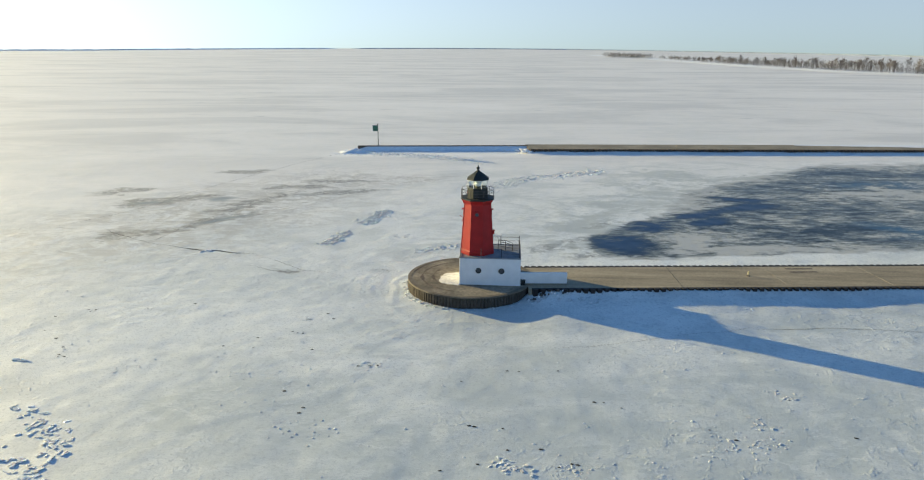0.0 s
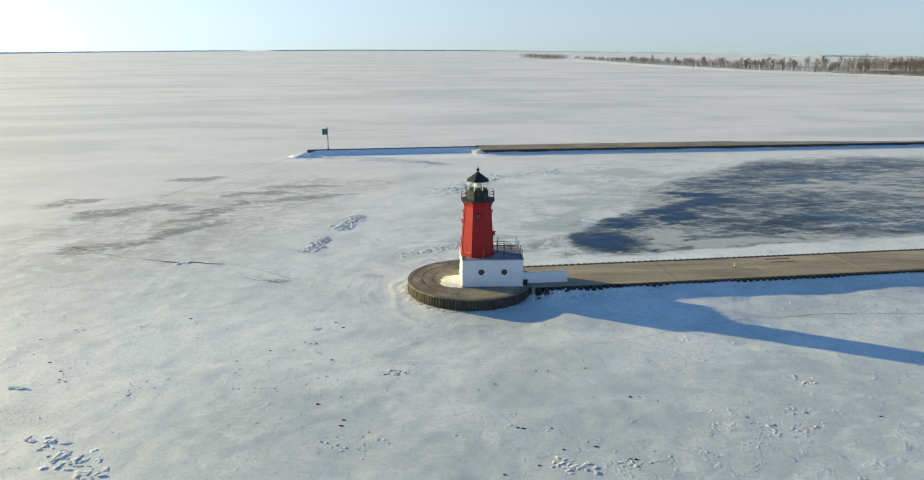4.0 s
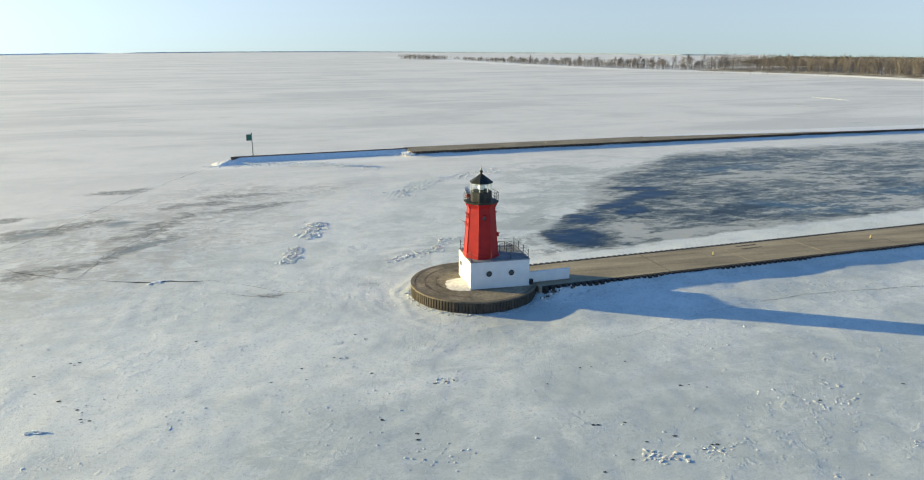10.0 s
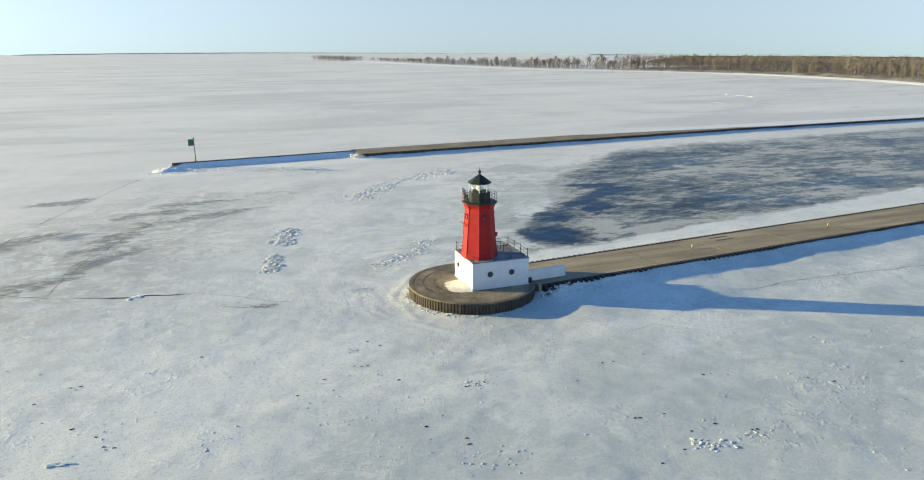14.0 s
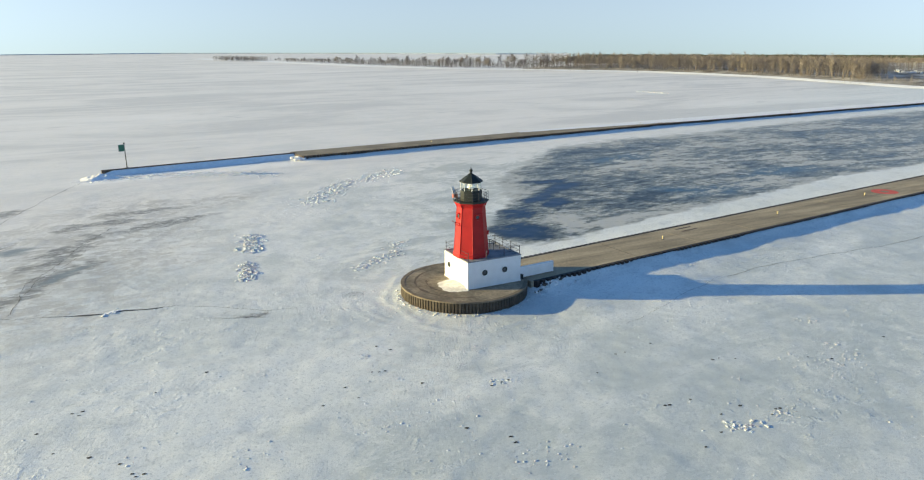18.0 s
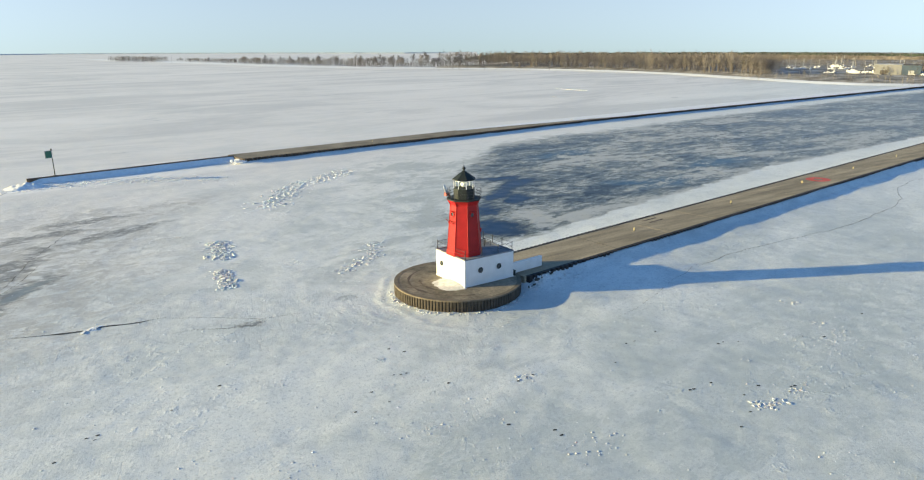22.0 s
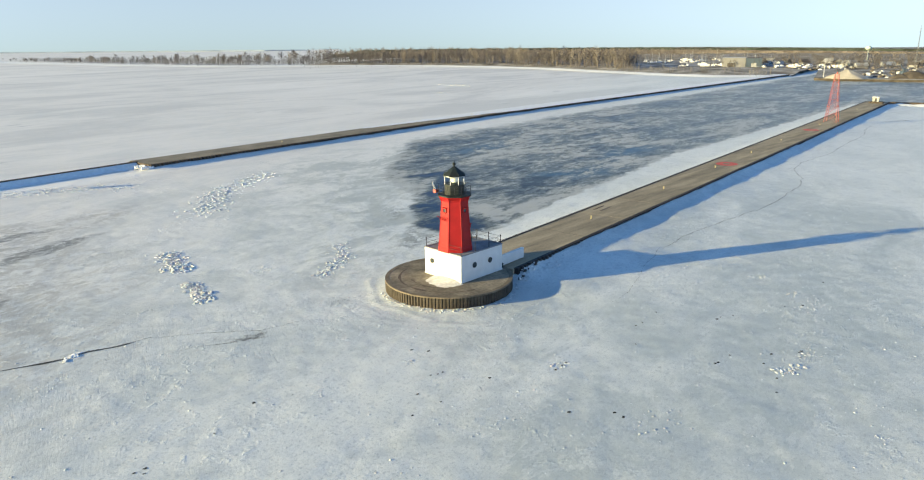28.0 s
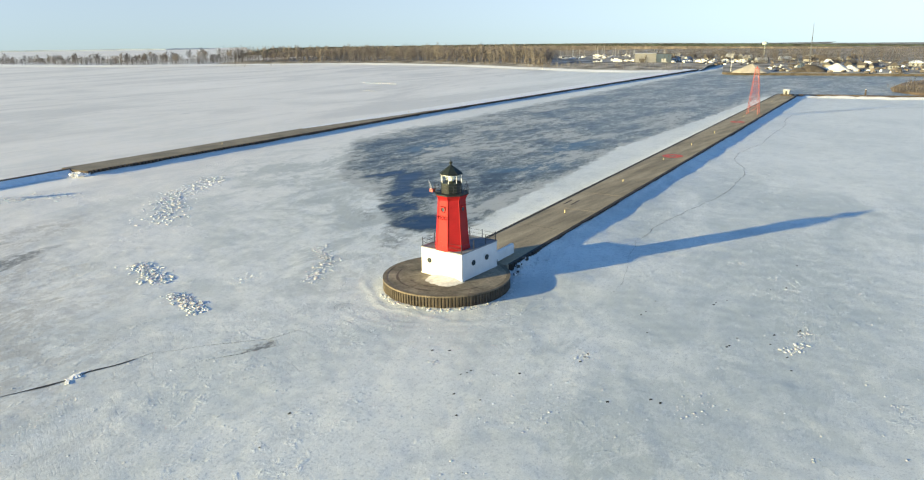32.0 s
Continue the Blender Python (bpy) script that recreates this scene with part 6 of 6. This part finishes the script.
def boat(x, y, L, turn, masted):
    t = thing("boat", "white boat laid up ashore for the winter" + (" with bare mast" if masted else ""), "boat", (x, y, 1.2), turn, "boats laid up ashore")
    g = Geo()
    h = L * 0.17
    sec = []
    for f, w in ((-0.5, 0.8), (-0.2, 1.0), (0.15, 0.95), (0.38, 0.55), (0.5, 0.02)):
        b = L * 0.15 * w
        sec += [(f * L, -b, h * (1.6 + max(0, f))), (f * L, -b * 0.5, h * 0.5), (f * L, 0, h * 0.25), (f * L, b * 0.5, h * 0.5), (f * L, b, h * (1.6 + max(0, f)))]
    fs = [(i * 5 + j, i * 5 + j + 1, i * 5 + j + 6, i * 5 + j + 5) for i in range(4) for j in range(4)]
    fs += [(i * 5 + 4, i * 5, i * 5 + 5, i * 5 + 9) for i in range(4)] + [(0, 4, 3, 2, 1)]
    g.add(sec, fs)
    part("hull", g, WHITE, t)
    part("cabin", Geo().box((-0.05 * L, 0, h * 1.95), (L * 0.35, L * 0.18, h * 0.8)), WHITE, t, bevel=0.05)
    part("cradle", Geo().box((0, 0, h * 0.15), (L * 0.4, L * 0.2, h * 0.3)), RAIL, t)
    if masted:
        part("mast", Geo().tube((0.05 * L, 0, h * 1.8), (0.05 * L, 0, h * 1.8 + L * 1.15), 0.16, 0.12, 5), PALE_METAL, t)


for i in range(46):
    f = (i + hr.random()) / 46
    x, y = 548 + 40 * hr.random() + 20 * f, 262 - f * 120
    boat(x, y, hr.uniform(6, 9), hr.uniform(0, 360), f < 0.55 and hr.random() < 0.6)
for i in range(26):
    boat(600 + 110 * hr.random(), 282 + 60 * hr.random(), hr.uniform(6, 9), hr.uniform(0, 360), hr.random() < 0.8)

wt = thing("water_tower", "pale green water tower standing over the woods", "water tower", (782, 174, 1.0))
part("tank", Geo().ring_stack((0, 0, 0), [(0.7, 11.0), (2.5, 11.8), (3.1, 13.0), (2.8, 14.2), (1.2, 15.0), (0.2, 15.3)], 20), PALE_GREEN, wt, smooth=True)
part("stem", Geo().ring_stack((0, 0, 0), [(0.6, 0), (0.26, 3), (0.26, 11.1)], 14), PALE_GREEN, wt)
radio = thing("radio_mast", "tall thin steel radio mast", "radio mast", (590, 87, 1.2))
for k in range(3):
    a = 2.094 * k
    part("leg", Geo().tube((0.5 * math.cos(a), 0.5 * math.sin(a), 0), (0.22 * math.cos(a), 0.22 * math.sin(a), 31.5), 0.11, 0.08, 4), GALV, radio)
for i in range(20):
    z = 0.8 + i * 1.55
    h = 0.5 - 0.28 * z / 31.5
    part("brace", Geo().tube((h, 0, z), (-h * 0.5, h * 0.87, z + 1.5), 0.07, 0.07, 4), GALV, radio)
part("aerial", Geo().tube((0, 0, 31.3), (0, 0, 33.5), 0.08, 0.04, 4), GALV, radio)
flag = thing("flag_pole", "white flag pole on the quay corner", "flag pole", (452, 108, 1.6))
part("pole", Geo().tube((0, 0, 0), (0, 0, 11.5), 0.13, 0.08, 6), WHITE, flag)
part("truck", Geo().ring_stack((0, 0, 11.5), [(0.14, 0), (0.16, 0.12), (0.05, 0.22)], 8), WHITE, flag)
crane = thing("loader_crane", "blue steel loading crane behind the heaps", "crane", (520, 78, 1.6), 40)
part("chassis", Geo().box((0, 0, 1.1), (5, 3, 2.2)), BLUE_METAL, crane, bevel=0.1)
part("cab", Geo().box((-1, 0, 3.0), (2, 2, 1.8)), BLUE_METAL, crane, bevel=0.1)
part("boom", Geo().tube((0.5, 0, 2.4), (5.5, 0, 6.8), 0.35, 0.25, 5), BLUE_METAL, crane)

places = [(540 + tr.uniform(0, 160), tr.uniform(-60, 230), 1.2, tr.uniform(0.25, 0.62)) for _ in range(620)]
joined(both, places, "town_trees", BARK_DARK, "bare brown trees among the town houses", "trees", 13)
places = [(500 + tr.uniform(0, 90), tr.uniform(-40, 90), 1.4, tr.uniform(0.08, 0.3)) for _ in range(160)]
joined(both, places, "brush", BRUSH, "brown brush and young trees behind the quay", "brush", 14)

def clutter(label, mat, n, seed):
    """Small parked and stored things of the harbour yard, too far off to tell apart."""
    r = random.Random(seed)
    g = Geo()
    for _ in range(n):
        if r.random() < 0.5:
            x, y = r.uniform(468, 560), r.uniform(-40, 98)
        else:
            x, y = r.uniform(545, 650), r.uniform(20, 225)
        w, d, h = r.uniform(0.8, 3.5), r.uniform(0.8, 2), r.uniform(0.5, 1.4)
        g.box((x, y, 1.6 + h / 2), (w, d, h), Matrix.Rotation(r.uniform(0, 3.1), 3, 'Z'))
        g.box((x, y, 1.6 + h + 0.15), (w * 0.6, d * 0.8, 0.3), Matrix.Rotation(r.uniform(0, 3.1), 3, 'Z'))
    single("yard_clutter", g, mat, label, "yard clutter", kind="stuff")


clutter("pale vehicles and stacked goods in the yard", PALE_METAL, 40, 1)
clutter("dark vehicles and stacked goods in the yard", DARK_ROOF, 110, 2)
clutter("brown timber and gravel stacks in the yard", BRUSH, 130, 3)
clutter("snow-covered stacks in the yard", SNOW, 40, 4)

# woods behind the town, out to the hazy skyline
places = []
for _ in range(1500):
    f = tr.random()
    x, y = along(NEAR_WOOD, f)
    d = tr.uniform(110, 520)
    places.append((x + d, y + d * 0.18 + tr.uniform(-10, 30), 2.0, tr.uniform(0.4, 0.68)))
for _ in range(1500):
    a = radians(tr.uniform(34, 112))
    d = tr.uniform(760, 1060)
    places.append((-60 + d * math.sin(a), -50 + d * math.cos(a), 0.5, 0.55 * (1.3 - d / 3000) * tr.uniform(0.7, 1.1)))
small = [tree_arrays(120 + i, 17.0, 8, 26, 0.30) for i in range(4)]
both_s = []
for a, b in small:
    g = Geo()
    g.add(a.v, a.f)
    g.add(b.v, b.f)
    both_s.append(g)
joined(both_s, places, "woods", BARK, "bare brown woods behind the town", "woods", 12)
places = [(600 + 330 * tr.random(), tr.uniform(-190, 290), 1.4, tr.uniform(0.35, 0.66)) for _ in range(1700)]
joined(both_s, places, "woods", BARK_DARK, "bare brown woods among the town's far houses", "woods", 18)


def far_band(name, a0, a1, d, z0, z1, rough, mat, label, seed, z2=None):
    """A wooded skyline far off: a long low body with an uneven top, bent round the place."""
    g = Geo()
    n = int(abs(a1 - a0) * 14)
    v = []
    for i in range(n + 1):
        a = radians(a0 + (a1 - a0) * i / n)
        base = z1 if z2 is None else z1 + (z2 - z1) * min(1.0, max(0.0, (math.degrees(a) - 58) / 28.0))
        top = base + rough * (noise.noise((i * 0.13, seed, 0)) + 0.6 * noise.noise((i * 0.6, seed, 4)) + 0.3 * noise.noise((i * 1.9, seed, 7)))
        taper = min(1.0, 0.25 + min(i, n - i) / (n * 0.04))
        dq = d or float(far_edge(math.degrees(a))) - 70.0
        for dd, z in ((dq, z0), (dq + 2, z0 + (top - z0) * taper), (dq + 60, z0 + (top - z0) * taper * 0.9)):
            v.append((-30 + dd * math.sin(a), -65 + dd * math.cos(a), z))
    g.add(v, [(3 * i + k, 3 * i + 3 + k, 3 * i + 4 + k, 3 * i + 1 + k) for i in range(n) for k in range(2)])
    return single(name, g, mat, label, "far shore", kind="structure")


far_band("backdrop_woods", 36, 118, 1080, -1, 8.8, 1.0, BRUSH, "brown winter woods far inland", 1, 3.0)
far_band("backdrop_pines", 34.5, 118, 1200, -1, 10.4, 0.8, PINE, "dark wooded skyline far inland", 2, 4.4)
# These two carry the air haze in their colour.
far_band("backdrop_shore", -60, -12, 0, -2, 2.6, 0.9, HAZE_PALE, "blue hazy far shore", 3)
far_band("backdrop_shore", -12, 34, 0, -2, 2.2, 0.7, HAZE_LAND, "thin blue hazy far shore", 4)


# -- sheet piling, last --
def pile_mesh(name, depth, wide, z0, z1, mat):
    """One trough-shaped pile, standing proud of the wall: its outer face, two slanted webs and a cap."""
    g = Geo()
    a, b = wide * 0.5, wide * 0.26
    prof = [(-a, 0.0), (-b, -depth), (b, -depth), (a, 0.0), (a, 0.12), (-a, 0.12)]
    pts = [(x, y, z) for z in (z0, z1) for x, y in prof]
    n = len(prof)
    fs = [(i, (i + 1) % n, n + (i + 1) % n, n + i) for i in range(n)] + [tuple(range(n, 2 * n)), tuple(reversed(range(n)))]
    g.add(pts, fs)
    return g.mesh(name, mat)


PITCH = 0.86
near_pile = pile_mesh("sheet_pile", 0.45, PITCH, -0.6, DECK_Z + 0.035, PILE_DARK)


def set_pile(me, at, turn, parent):
    ob = new("sheet_pile", me)
    ob.parent = parent
    ob.matrix_basis = Matrix.Translation(at) @ Matrix.Rotation(turn, 4, 'Z')


count = int((PIER_LEN - (-6.2)) / PITCH)
rest = Geo()
proto = [tuple(v.co) for v in near_pile.vertices]
pfaces = [tuple(p.vertices) for p in near_pile.polygons]
for i in range(count):
    u = -6.2 + i * PITCH
    for side, first in ((-1, 190), (1, 90)):
        at = on_pier(u, side * PIER_HALF, 0)
        turn = PIER_DIR + (0 if side < 0 else math.pi)
        if math.hypot(at.x - HEAD[0], at.y - HEAD[1]) < HEAD_R + 0.2:
            continue
        if i < first:
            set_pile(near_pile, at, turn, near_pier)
        else:
            m = Matrix.Translation(at) @ Matrix.Rotation(turn, 4, 'Z')
            rest.add([m @ Vector(p) for p in proto], pfaces)
tagged(part("sheet_piling", rest, PILE_DARK, near_pier, "dark rusted sheet piling"), kind="stuff")
rest = Geo()
for i in range(int(FAR_LEN)):
    p = far_at(i * 1.0 + 0.4, 0.0)
    m = Matrix.Translation((p.x, p.y, -0.2)) @ Matrix.Rotation(FAR_DIRS[i * 1.0 + 0.4 > FAR_BEND], 4, 'Z')
    rest.add([m @ Vector(q) for q in proto], pfaces)
tagged(part("sheet_piling", rest, PILE, far_pier, "dark rusted sheet piling"), kind="stuff")
head_pile = pile_mesh("sheet_pile", 0.16, 0.42, -0.6, DECK_Z - 0.14, PILE_TAN)
for i in range(122):
    a = 2 * math.pi * i / 122
    p = Vector((HEAD[0] + (HEAD_R - 0.03) * math.cos(a), HEAD[1] + (HEAD_R - 0.03) * math.sin(a), 0))
    if p.x > 8.6 and abs(p.y - 3.1) < 4.2:
        continue
    set_pile(head_pile, p, a + math.pi / 2, near_pier)
cap = Geo()
for i in range(96):
    a0, a1 = 2 * math.pi * i / 96, 2 * math.pi * (i + 1) / 96
    if HEAD[0] + HEAD_R * math.cos(a0) > 8.7:
        continue
    q = []
    for a in (a0, a1):
        for r_, z in ((HEAD_R - 0.35, DECK_Z + 0.03), (HEAD_R + 0.14, DECK_Z + 0.03), (HEAD_R + 0.14, DECK_Z - 0.16), (HEAD_R - 0.35, DECK_Z - 0.16)):
            q.append((HEAD[0] + r_ * math.cos(a), HEAD[1] + r_ * math.sin(a), z))
    cap.add(q, [(0, 1, 5, 4), (1, 2, 6, 5), (2, 3, 7, 6), (3, 0, 4, 7)])
part("rim_cap", cap, RIM, near_pier, "concrete rim round the pier head")
# far pier's small lamps and snow
for i, (u, v) in enumerate(((42, 4), (130, 4), (215, 4), (300, 4))):
    p = far_at(u, v)
    copy_thing(first_post, Matrix.Translation((p.x, p.y, FAR_Z)))
chunk_g = Geo()
cr = random.Random(3)
for _ in range(40):
    x, y = 10.6 + cr.gauss(0, 0.8), 116.6 + cr.gauss(0, 0.9)
    chunk(chunk_g, x, y, 0.3 + 0.5 * cr.random(), 0.9, 0.7, 0.6, cr.uniform(-0.4, 0.4), cr.uniform(0, 6), cr)
single("snow_heap", chunk_g, SNOW, "snow lumps at the step of the far pier", "snow", kind="stuff")
